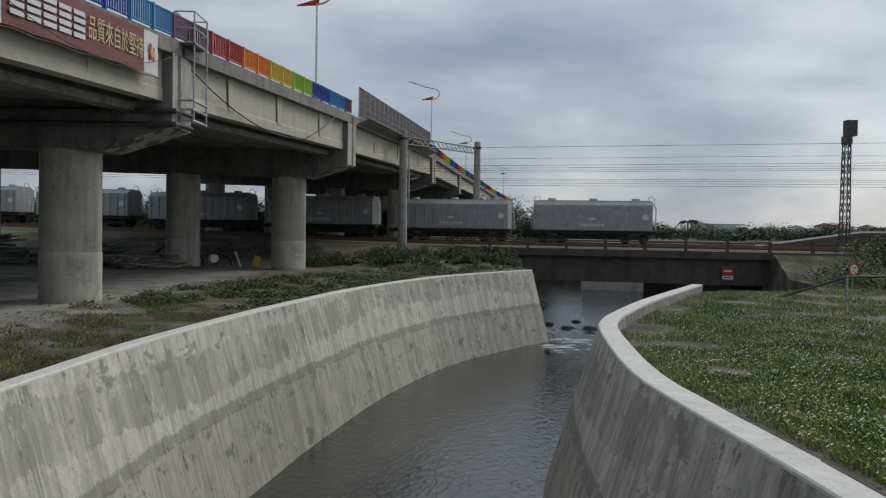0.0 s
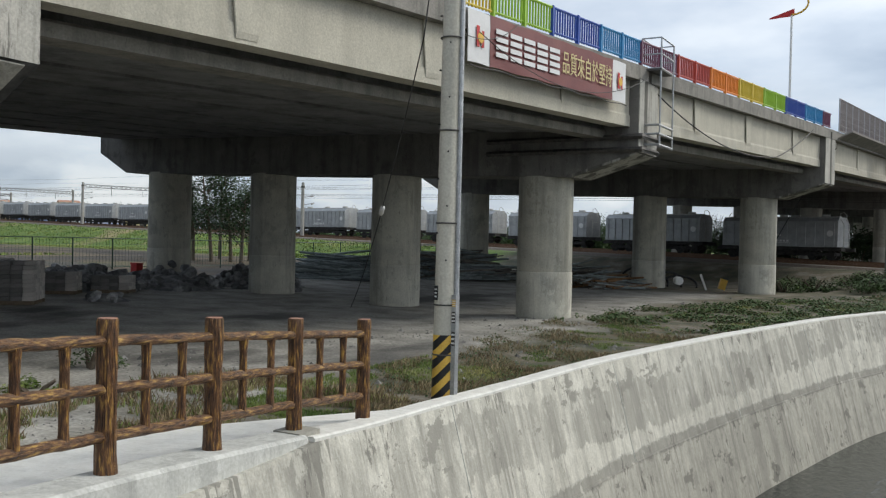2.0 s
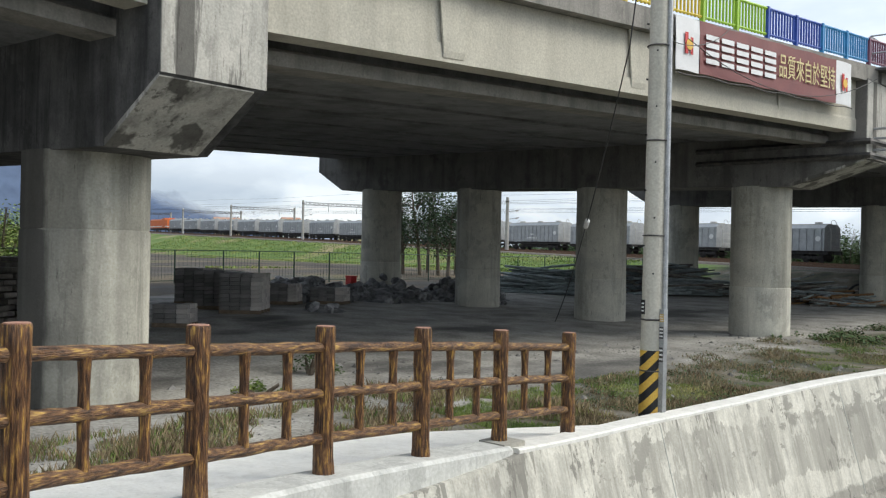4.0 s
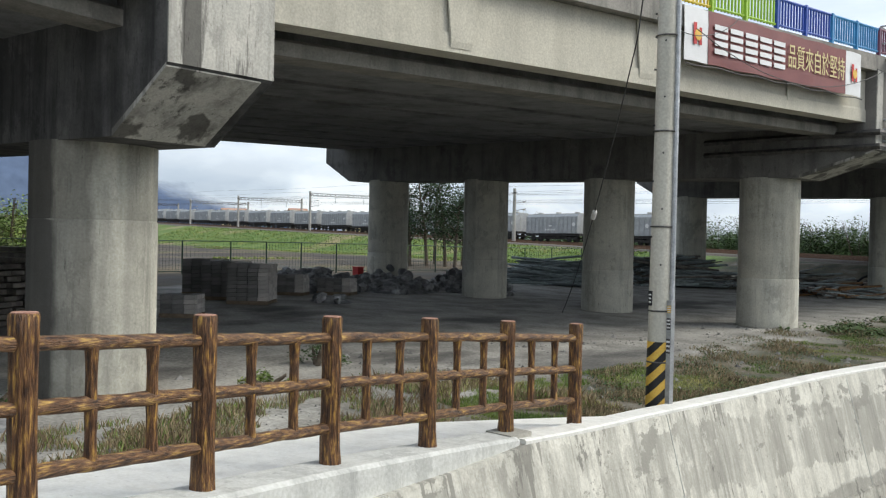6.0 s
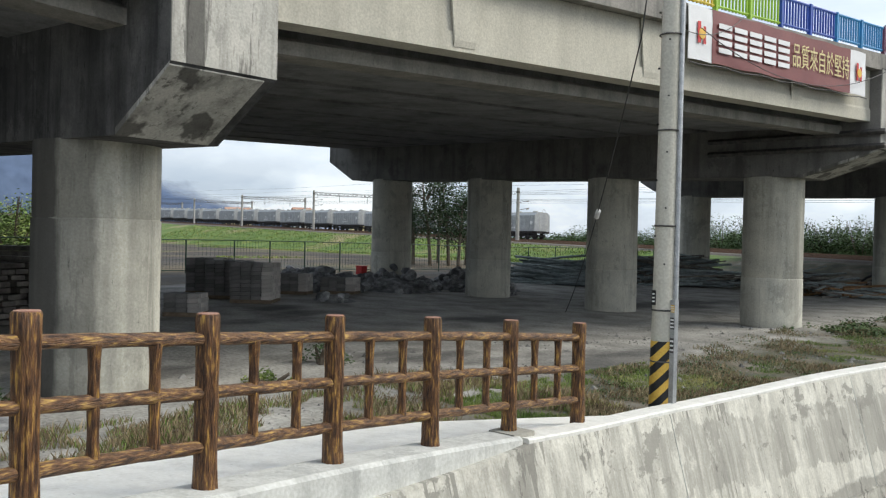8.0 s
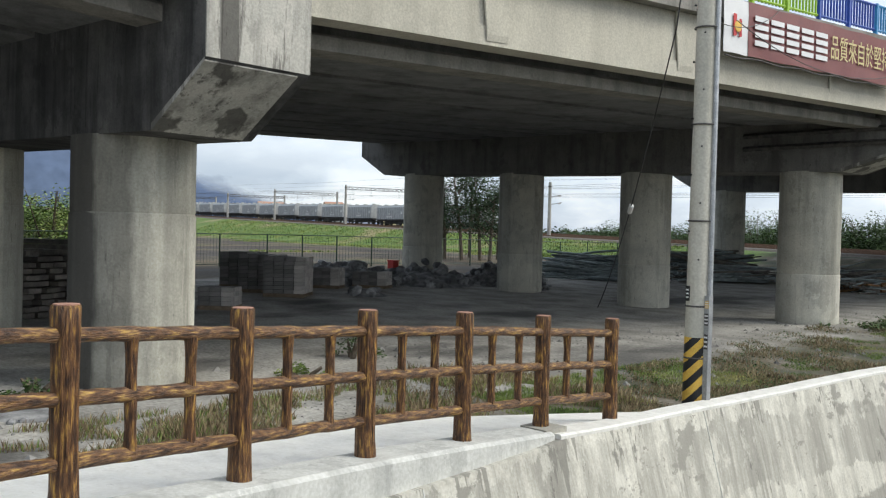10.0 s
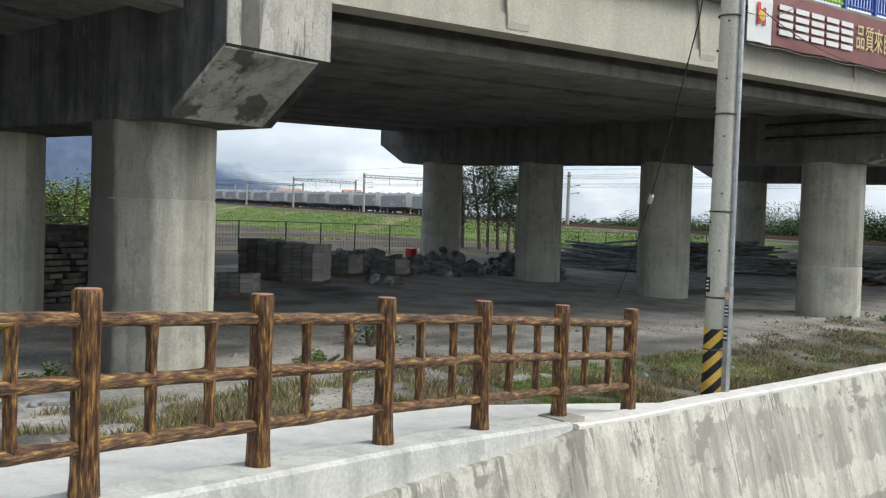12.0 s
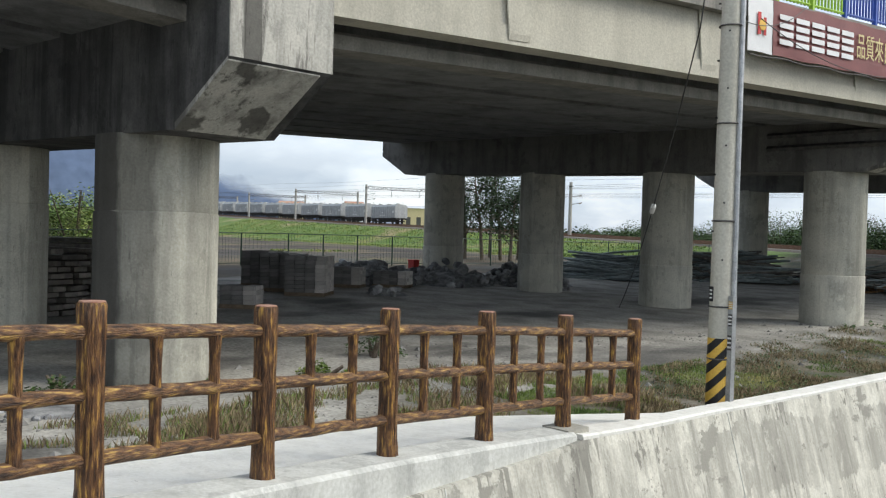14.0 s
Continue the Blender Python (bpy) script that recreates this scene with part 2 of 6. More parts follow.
M = dict(
    pier=stained("pier_concrete", (0.46, 0.445, 0.385), (0.08, 0.077, 0.068), (0.60, 0.58, 0.49), 0.8, 0.6, patch=0.45, dash=0.7, runs=0.22, run_size=0.6),
    # near pier: stained concrete with its shaded side painted into the colour
    pier_shaded=shade_side(stained("shaded_pier_concrete", (0.48, 0.465, 0.395), (0.08, 0.077, 0.068), (0.62, 0.60, 0.51), 0.8, 0.55, patch=0.4, dash=0.7, runs=0.35, run_size=0.9), (0.045, 0.043, 0.04)),
    # cap: black staining, plus the beam's shade put into the colour
    cap=stained("stained_shaded_cap_concrete", (0.062, 0.061, 0.06), (0.012, 0.012, 0.012), (0.13, 0.127, 0.12), 1.3, 0.8, patch=0.6, dash=0.8, runs=0.5, run_size=0.9),
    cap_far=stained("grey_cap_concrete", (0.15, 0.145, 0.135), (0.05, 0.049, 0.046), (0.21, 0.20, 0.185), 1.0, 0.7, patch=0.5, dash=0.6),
    # nose: paler copy of the cap's concrete for its lit end
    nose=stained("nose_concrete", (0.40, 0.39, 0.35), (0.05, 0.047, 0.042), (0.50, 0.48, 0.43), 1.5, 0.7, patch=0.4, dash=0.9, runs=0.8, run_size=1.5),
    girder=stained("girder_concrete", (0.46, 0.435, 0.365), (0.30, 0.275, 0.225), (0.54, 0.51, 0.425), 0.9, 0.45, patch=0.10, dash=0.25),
    # soffit: stained girder concrete, darker to hold the shade under the deck
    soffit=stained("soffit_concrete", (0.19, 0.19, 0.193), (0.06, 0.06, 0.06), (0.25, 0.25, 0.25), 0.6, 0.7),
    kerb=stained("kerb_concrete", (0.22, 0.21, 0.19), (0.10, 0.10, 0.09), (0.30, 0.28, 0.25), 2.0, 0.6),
    canal=canal_concrete("canal_concrete", (0.50, 0.48, 0.415), (0.62, 0.60, 0.525), (0.15, 0.143, 0.124), -0.30),
    canal_low=canal_concrete("canal_concrete_low", (0.38, 0.365, 0.315), (0.49, 0.47, 0.405), (0.10, 0.095, 0.082), 0.35),
    footpath=stained("footpath_concrete", (0.74, 0.725, 0.67), (0.36, 0.34, 0.30), (0.82, 0.805, 0.75), 3.0, 0.25, patch=0.14, dash=0.45),
    stone=material("wet_canal_rock", ((0.03, 0.03, 0.028), (0.09, 0.088, 0.08)), 3, 0.6, bump=0.4),
    foam=paint("broken_white_water", (0.55, 0.58, 0.58), 0.35),
    coping=stained("coping_concrete", (0.70, 0.685, 0.63), (0.30, 0.29, 0.26), (0.78, 0.765, 0.71), 3.0, 0.3, patch=0.10, dash=0.5),
    kerbgrey=stained("grey_kerb_concrete", (0.50, 0.50, 0.47), (0.28, 0.28, 0.26), (0.60, 0.60, 0.56), 2.0, 0.5, patch=0.4),
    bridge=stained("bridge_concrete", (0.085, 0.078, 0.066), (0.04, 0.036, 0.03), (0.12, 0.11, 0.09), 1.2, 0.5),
    wood=material("bark_brown_concrete", ((0.035, 0.017, 0.010), (0.16, 0.078, 0.034), (0.58, 0.34, 0.075)), 17, 0.42, bump=1.0, stretch=(2.4, 2.4, 0.34), fine=46, contrast=(0.37, 0.71)),
    wood_h=material("bark_brown_concrete_rail", ((0.035, 0.017, 0.010), (0.18, 0.092, 0.042), (0.58, 0.37, 0.10)), 17, 0.42, bump=1.0, stretch=(1.8, 0.34, 2.4), fine=46, contrast=(0.37, 0.71)),
    woodtop=material("sawn_top", ((0.32, 0.16, 0.11), (0.46, 0.27, 0.2)), 14, 0.6),
    pole=stained("pole_concrete", (0.50, 0.475, 0.40), (0.33, 0.31, 0.26), (0.58, 0.55, 0.47), 3, 0.4, patch=0.1),
    mast=stained("mast_concrete", (0.30, 0.29, 0.27), (0.22, 0.21, 0.2), (0.44, 0.43, 0.39), 3, 0.4),
    galv=material("galvanised_steel", ((0.34, 0.35, 0.36), (0.5, 0.51, 0.52)), 6, 0.45, 0.7, 0.05),
    steel=material("dark_steel", ((0.06, 0.06, 0.06), (0.13, 0.12, 0.11)), 6, 0.6, 0.4, 0.1),
    rust=material("rusty_rail", ((0.11, 0.06, 0.035), (0.22, 0.13, 0.08)), 8, 0.7, 0.3, 0.2),
    ballast=material("ballast", ((0.10, 0.085, 0.07), (0.22, 0.19, 0.16)), 9, 0.95, bump=1.0, fine=30),
    car=material("silver_wagon_paint", ((0.33, 0.34, 0.345), (0.44, 0.45, 0.45)), 2.0, 0.5, 0.1, 0.05),
    carroof=material("wagon_roof", ((0.4, 0.4, 0.38), (0.55, 0.54, 0.5)), 2.0, 0.6),
    underframe=material("wagon_underframe", ((0.02, 0.02, 0.02), (0.06, 0.055, 0.05)), 4, 0.8),
    orange=paint("orange_paint", (0.65, 0.16, 0.04)),
    white=paint("white_paint", (0.75, 0.75, 0.73), 0.5, wear=0.05),
    red=paint("red_paint", (0.5, 0.03, 0.03)),
    yellow=paint("yellow_paint", (0.72, 0.45, 0.08), 0.6),
    black=paint("black_paint", (0.02, 0.02, 0.02), 0.6),
    maroon=material("maroon_banner_vinyl", ((0.17, 0.05, 0.05), (0.21, 0.065, 0.06)), 1.2, 0.55, bump=0.05),
    bannerwhite=paint("white_banner_vinyl", (0.72, 0.72, 0.72), 0.55, wear=0.04),
    cream=paint("cream_lettering", (0.62, 0.52, 0.26), 0.6),
    cable=paint("black_cable", (0.03, 0.03, 0.03), 0.6),
    leaf=material("leaf_green", ((0.035, 0.07, 0.02), (0.085, 0.14, 0.04)), 1.5, 0.7, bump=0, island=0.45),
    darkleaf=material("dark_leaf_green", ((0.02, 0.045, 0.018), (0.05, 0.085, 0.03)), 1.5, 0.7, bump=0, island=0.45),
    grass=material("grass_green", ((0.075, 0.145, 0.026), (0.19, 0.255, 0.06), (0.36, 0.34, 0.12)), 0.5, 0.75, bump=0, island=0.4),
    dry=material("dry_grass", ((0.15, 0.105, 0.06), (0.36, 0.29, 0.17)), 1.2, 0.8, bump=0, island=0.4),
    petal=paint("white_petal", (0.75, 0.75, 0.6), 0.7),
    bark=material("bark", ((0.09, 0.07, 0.05), (0.17, 0.14, 0.11)), 5, 0.9, bump=0.5),
)


# ---- building helpers ----
class Shape:
    """Vertices and faces in plan units."""

    def __init__(self):
        self.v, self.f = [], []

    def add(self, vs, fs):
        n = len(self.v)
        self.v += [tuple(p) for p in vs]
        self.f += [tuple(i + n for i in f) for f in fs]
        return self

    def box(self, c, s, m=None, taper=1.0):
        x, y, z = (k / 2 for k in s)
        pts = [(a * x * (taper if d > 0 else 1), b * y * (taper if d > 0 else 1), d * z) for d in (-1, 1) for a, b in ((-1, -1), (1, -1), (1, 1), (-1, 1))]
        pts = [Vector(p) if m is None else m @ Vector(p) for p in pts]
        return self.add([(p[0] + c[0], p[1] + c[1], p[2] + c[2]) for p in pts],
                        [(0, 3, 2, 1), (4, 5, 6, 7), (0, 1, 5, 4), (1, 2, 6, 5), (2, 3, 7, 6), (3, 0, 4, 7)])

    def tube(self, pts, r, n=8, cap=True):
        """A round bar along pts; r is one radius or one for each point."""
        pts = [Vector(p) for p in pts]
        rs = r if isinstance(r, (list, tuple)) else [r] * len(pts)
        vs, fs = [], []
        for i, p in enumerate(pts):
            d = (pts[min(i + 1, len(pts) - 1)] - pts[max(i - 1, 0)]).normalized()
            a = d.orthogonal().normalized() if abs(d.z) > 0.95 else d.cross(Vector((0, 0, 1))).normalized()
            if abs(d.z) > 0.95:
                a = Vector((1, 0, 0))
                a = (a - d * a.dot(d)).normalized()
            b = d.cross(a)
            for k in range(n):
                t = 2 * math.pi * k / n
                vs.append(p + (a * math.cos(t) + b * math.sin(t)) * rs[i])
        for i in range(len(pts) - 1):
            for k in range(n):
                fs.append((i * n + k, i * n + (k + 1) % n, (i + 1) * n + (k + 1) % n, (i + 1) * n + k))
        if cap:
            fs.append(tuple(range(n))[::-1])
            fs.append(tuple((len(pts) - 1) * n + k for k in range(n)))
        return self.add(vs, fs)

    def loft(self, rings, closed=True, caps=True):
        """Skin between rings of equally many points."""
        n = len(rings[0])
        vs = [p for r in rings for p in r]
        fs = []
        for i in range(len(rings) - 1):
            for k in range(n if closed else n - 1):
                fs.append((i * n + k, i * n + (k + 1) % n, (i + 1) * n + (k + 1) % n, (i + 1) * n + k))
        if caps and closed:
            fs.append(tuple(range(n))[::-1])
            fs.append(tuple((len(rings) - 1) * n + k for k in range(n)))
        return self.add(vs, fs)


def part(name, shape, mat, parent=None, label="", smooth=False, at=None):
    me = bpy.data.meshes.new(name)
    me.from_pydata([(a * U, b * U, c * U) for a, b, c in shape.v], [], shape.f)
    me.materials.append(M[mat] if isinstance(mat, str) else mat)
    if smooth:
        me.polygons.foreach_set("use_smooth", [True] * len(me.polygons))
        me.set_sharp_from_angle(angle=radians(40))
    me.update()
    ob = new(name, me)
    if parent:
        ob.parent = parent
    if at:
        ob.matrix_basis = at
    if label:
        ob["label"] = label
    return ob


def thing(name, x=0, y=0, z=0, rz=0, label="", category="", group="", kind=""):
    ob = new(name)
    ob.matrix_basis = pose(x * U, y * U, z * U, 0, 0, rz)
    return tagged(ob, label, category, group, kind)


def put(x, y, z, rx=0, ry=0, rz=0):
    return pose(x * U, y * U, z * U, rx, ry, rz)


line_cache = {}


def bisect(ys, y):
    """How many of the ascending ys lie at or below y."""
    lo, hi = 0, len(ys)
    while lo < hi:
        m = (lo + hi) // 2
        if ys[m] <= y:
            lo = m + 1
        else:
            hi = m
    return lo


def lerp(pts, y):
    """x at y along a polyline of (y, x)."""
    key = id(pts)
    if key not in line_cache:
        line_cache[key] = ([p[0] for p in pts], [p[1] for p in pts])
    ys, xs = line_cache[key]
    k = bisect(ys, y)
    if k == 0:
        return xs[0]
    if k == len(ys):
        return xs[-1]
    t = (y - ys[k - 1]) / max(1e-9, ys[k] - ys[k - 1])
    return xs[k - 1] + (xs[k] - xs[k - 1]) * t


def smooth_line(pts, step):
    """A smooth curve through plan points, sampled every step."""
    P = [Vector(p) for p in pts]
    out = []
    for i in range(len(P) - 1):
        a, b, c, d = P[max(i - 1, 0)], P[i], P[i + 1], P[min(i + 2, len(P) - 1)]
        n = max(1, round((c - b).length / step))
        for k in range(n):
            t = k / n
            out.append(0.5 * (2 * b + (c - a) * t + (2 * a - 5 * b + 4 * c - d) * t * t + (3 * b - a - 3 * c + d) * t ** 3))
    out.append(P[-1])
    return out


# ---- setting: ground, canal, railway line ----
WATER = -3.7
LEFT_TOP = smooth_line([(-4.0, -4, 0.65), (-4.5, 0, 0.42), (-4.98, 3.3, 0.20), (-5.33, 5.9, 0.16), (-5.48, 7.1, 0.18), (-5.50, 7.2, 0.19), (-5.60, 8.6, 0.11), (-5.67, 10.0, 0.07), (-5.66, 12, 0.03), (-5.5, 16.5, 0.0),
                        (-4.95, 20.6, 0.0), (-4.3, 24.5, 0.0), (-2.7, 31.8, 0.0), (0.1, 39.5, 0.0), (4.7, 46.7, 0.0)], 0.5)
RIGHT_TOP = smooth_line([(3.5, -3, 0), (3.34, 4, 0), (3.23, 7.27, 0), (3.08, 9.5, 0), (2.94, 11.3, 0), (2.86, 13.2, 0), (3.03, 16.05, 0), (3.64, 20.9, 0), (4.96, 24.8, 0),
                         (6.4, 28.3, 0), (8.6, 33, 0), (10.2, 36.4, 0)], 0.5)
RAIL_P, RAIL_D = Vector((0, 67)), Vector((-0.97, 0.22)).normalized()
RAIL_N = Vector((0.22, 0.97)).normalized()


def rail_z(s):
    """Height of the rails: level over the canal, then climbing westwards on a bank."""
    return 1.15 + 0.0192 * max(0.0, s)


def rail_off(x, y):
    return (Vector((x, y)) - RAIL_P).dot(RAIL_N)


def on_rail(s, off=0.0):
    return RAIL_P + RAIL_D * s + RAIL_N * off


LX = [(p.y, p.x - 0.3) for p in LEFT_TOP] + [(48.0, 3.6), (50, 2.0), (53, 0.7), (62, 0.5), (75, 2.0), (100, 4.0), (130, 0.0)]
RX = [(p.y, p.x + 0.4) for p in RIGHT_TOP] + [(37.2, 14.5), (38.2, 16.2), (42, 17.6), (51, 19.0), (66, 20.5), (80, 26.0), (92, 26.0), (105, 14.0), (130, 9.0)]


def ground_z(x, y):
    d = rail_off(x, y)
    h = 0.03 * noise.noise((x * 0.35, y * 0.35, 0)) + 0.02 * noise.noise((x * 1.3, y * 1.3, 6)) + 0.12 * noise.noise((x * 0.06, y * 0.06, 3))
    h += min(0.5, max(0.0, (-x - 14) * 0.02))
    # railway bank, gently sloped
    bank = rail_z((Vector((x, y)) - RAIL_P).dot(RAIL_D)) - 0.28 - max(0.0, abs(d + 1.0) - 10.5) * 0.3
    h = max(h, bank)
    # weedy shoulder next to the bridge
    k = math.exp(-((x + 1.0) / 5.0) ** 2 - ((y - 51.5) / 4.0) ** 2)
    h += 0.5 * k
    if x > 2 and y < 48 and x > lerp(RX, y) - 0.01:
        t = min(1.0, max(0.0, (y - 9) / 14))
        h -= 0.06 + 0.3 * t * t * (3 - 2 * t)
    if x < 0 and y < 60:
        e = lerp(LX, y) - x
        h -= 0.12 * math.exp(-((e - 1.0) / 1.2) ** 2)
        if y < 9:
            h = h * 0.5 - 0.1
    return h


def ground():
    ys = list(np.arange(-40, 0, 2.0)) + list(np.arange(0, 60, 0.6)) + list(np.arange(60, 130, 1.6)) + [130 * 1.17 ** k for k in range(0, 22)]
    off = [0.0, 0.3] + list(np.arange(0.7, 12, 0.6)) + list(np.arange(12, 40, 1.2)) + [40 * 1.12 ** k for k in range(0, 40)]
    s = Shape()
    for y in ys:
        xl, xr = lerp(LX, y), lerp(RX, y)
        if y > 130:
            w = max(0.3, 9 - (y - 130) * 0.2)
            xl, xr = 0.0, w
        row = [(xl - o, y, ground_z(xl - o, y)) for o in off[::-1]]
        bed = -4.6 if y < 130 else -0.5
        row += [(xl + 0.05, y, bed), ((xl + xr) / 2, y, bed), (xr - 0.05, y, bed)]
        row += [(xr + o, y, ground_z(xr + o, y)) for o in off]
        s.v += row
    n = len(off) * 2 + 3
    for i in range(len(ys) - 1):
        for k in range(n - 1):
            s.f.append((i * n + k, i * n + k + 1, (i + 1) * n + k + 1, (i + 1) * n + k))
    m = bpy.data.materials.new("ground_soil")
    m.use_nodes = True
    nt = m.node_tree
    N, L = nt.nodes.new, nt.links.new
    b = nt.nodes["Principled BSDF"]
    b.inputs["Roughness"].default_value = 0.95
    co = N("ShaderNodeTexCoord")
    sep = N("ShaderNodeSeparateXYZ"); L(co.outputs["Object"], sep.inputs[0])

    def noise_tex(scale, detail=6):
        n = N("ShaderNodeTexNoise"); n.inputs["Scale"].default_value, n.inputs["Detail"].default_value = scale, detail
        L(co.outputs["Object"], n.inputs["Vector"])
        return n.outputs["Fac"]

    def ramp(src, stops):
        r = N("ShaderNodeValToRGB")
        e = r.color_ramp.elements
        e[0].position, e[0].color = stops[0][0], (*stops[0][1], 1)
        e[1].position, e[1].color = stops[-1][0], (*stops[-1][1], 1)
        for q, c in stops[1:-1]:
            e.new(q).color = (*c, 1)
        L(src, r.inputs[0])
        return r.outputs[0]

    def rng(src, a, bb, lo=0.0, hi=1.0):
        r = N("ShaderNodeMapRange"); r.inputs[1].default_value, r.inputs[2].default_value = a, bb
        r.inputs[3].default_value, r.inputs[4].default_value = lo, hi
        L(src, r.inputs[0])
        return r.outputs[0]

    def op(kind, a, c):
        q = N("ShaderNodeMath"); q.operation = kind
        for k, v in enumerate((a, c)):
            if isinstance(v, (int, float)):
                q.inputs[k].default_value = v
            else:
                L(v, q.inputs[k])
        return q.outputs[0]

    def mixc(f, a, c):
        q = N("ShaderNodeMixRGB"); L(f, q.inputs[0]); L(a, q.inputs[1]); L(c, q.inputs[2])
        return q.outputs[0]

    green = ramp(noise_tex(0.7, 9), [(0.32, (0.05, 0.052, 0.035)), (0.44, (0.085, 0.085, 0.05)), (0.55, (0.13, 0.11, 0.075)), (0.68, (0.20, 0.185, 0.15))])
    dust = ramp(noise_tex(0.8), [(0.33, (0.22, 0.212, 0.19)), (0.5, (0.33, 0.318, 0.287)), (0.7, (0.45, 0.432, 0.39))])
    soil = ramp(noise_tex(0.09), [(0.36, (0.035, 0.028, 0.022)), (0.48, (0.062, 0.05, 0.036)), (0.58, (0.13, 0.10, 0.06)), (0.7, (0.08, 0.09, 0.03))])
    meadow = ramp(noise_tex(0.12), [(0.36, (0.30, 0.25, 0.13)), (0.44, (0.13, 0.19, 0.04)), (0.6, (0.10, 0.17, 0.03)), (0.72, (0.17, 0.23, 0.06))])
    to_rail = op('ADD', op('MULTIPLY', sep.outputs[0], RAIL_N.x), op('MULTIPLY', sep.outputs[1], RAIL_N.y))
    rail_at = RAIL_P.dot(RAIL_N)
    field = mixc(rng(to_rail, (rail_at - 24.0) * U, (rail_at - 20.0) * U), soil, meadow)
    # hard dusty yard beside the piers, with a ragged edge
    ragged = op('MULTIPLY', op('SUBTRACT', noise_tex(0.35, 8), 0.5), 4.5 * U)
    xx = op('ADD', sep.outputs[0], ragged)
    yy = op('ADD', sep.outputs[1], ragged)
    yard = op('MULTIPLY', rng(xx, -8.0 * U, -9.3 * U), rng(yy, 43.0 * U, 39.0 * U))
    far = rng(xx, -28.0 * U, -30.0 * U)
    c = mixc(yard, green, dust)
    c = mixc(far, c, field)
    wet = N("ShaderNodeTexNoise"); wet.inputs["Scale"].default_value, wet.inputs["Detail"].default_value = 0.22, 9
    wm = N("ShaderNodeMapping"); wm.inputs["Scale"].default_value = (1.0, 0.45, 1.0)
    L(co.outputs["Object"], wm.inputs[0]); L(wm.outputs[0], wet.inputs["Vector"])
    damp = N("ShaderNodeRGB"); damp.outputs[0].default_value = (0.055, 0.053, 0.05, 1)
    c = mixc(op('MULTIPLY', rng(wet.outputs["Fac"], 0.56, 0.63, 0.0, 0.8), yard), c, damp.outputs[0])
    ov = N("ShaderNodeMixRGB"); ov.blend_type = 'OVERLAY'; ov.inputs[0].default_value = 0.75
    L(c, ov.inputs[1]); L(noise_tex(14.0, 8), ov.inputs[2])
    L(ov.outputs[0], b.inputs["Base Color"])
    bp = N("ShaderNodeBump"); bp.inputs["Strength"].default_value, bp.inputs["Distance"].default_value = 0.6, 0.05
    L(noise_tex(6.0, 8), bp.inputs["Height"]); L(bp.outputs[0], b.inputs["Normal"])
    ob = part("ground", s, m)
    tagged(ob, "dusty yard, grass verges and fields round the canal", "ground", kind="structure")


ground()


def water():
    s = Shape()
    ys = list(np.arange(-40, 130, 1.0))
    for y in ys:
        s.v += [(lerp(LX, y) + 0.06, y, WATER), (lerp(RX, y) - 0.06, y, WATER)]
    for i in range(len(ys) - 1):
        s.f.append((2 * i, 2 * i + 1, 2 * i + 3, 2 * i + 2))
    m = bpy.data.materials.new("canal_water")
    m.use_nodes = True
    nt = m.node_tree
    N, L = nt.nodes.new, nt.links.new
    b = nt.nodes["Principled BSDF"]
    b.inputs["Base Color"].default_value = (0.022, 0.026, 0.022, 1)
    b.inputs["Roughness"].default_value = 0.10
    co, mp = N("ShaderNodeTexCoord"), N("ShaderNodeMapping")
    mp.inputs["Scale"].default_value = (1.6, 0.7, 1)
    L(co.outputs["Object"], mp.inputs[0])
    n = N("ShaderNodeTexNoise"); n.inputs["Scale"].default_value, n.inputs["Detail"].default_value = 3.2, 5
    n.inputs["Distortion"].default_value = 0.6
    L(mp.outputs[0], n.inputs["Vector"])
    bp = N("ShaderNodeBump"); bp.inputs["Strength"].default_value, bp.inputs["Distance"].default_value = 0.55, 0.06
    L(n.outputs["Fac"], bp.inputs["Height"]); L(bp.outputs[0], b.inputs["Normal"])
    tagged(part("water", s, m), "grey-green rippled water in the concrete canal", "water", kind="structure")


water()


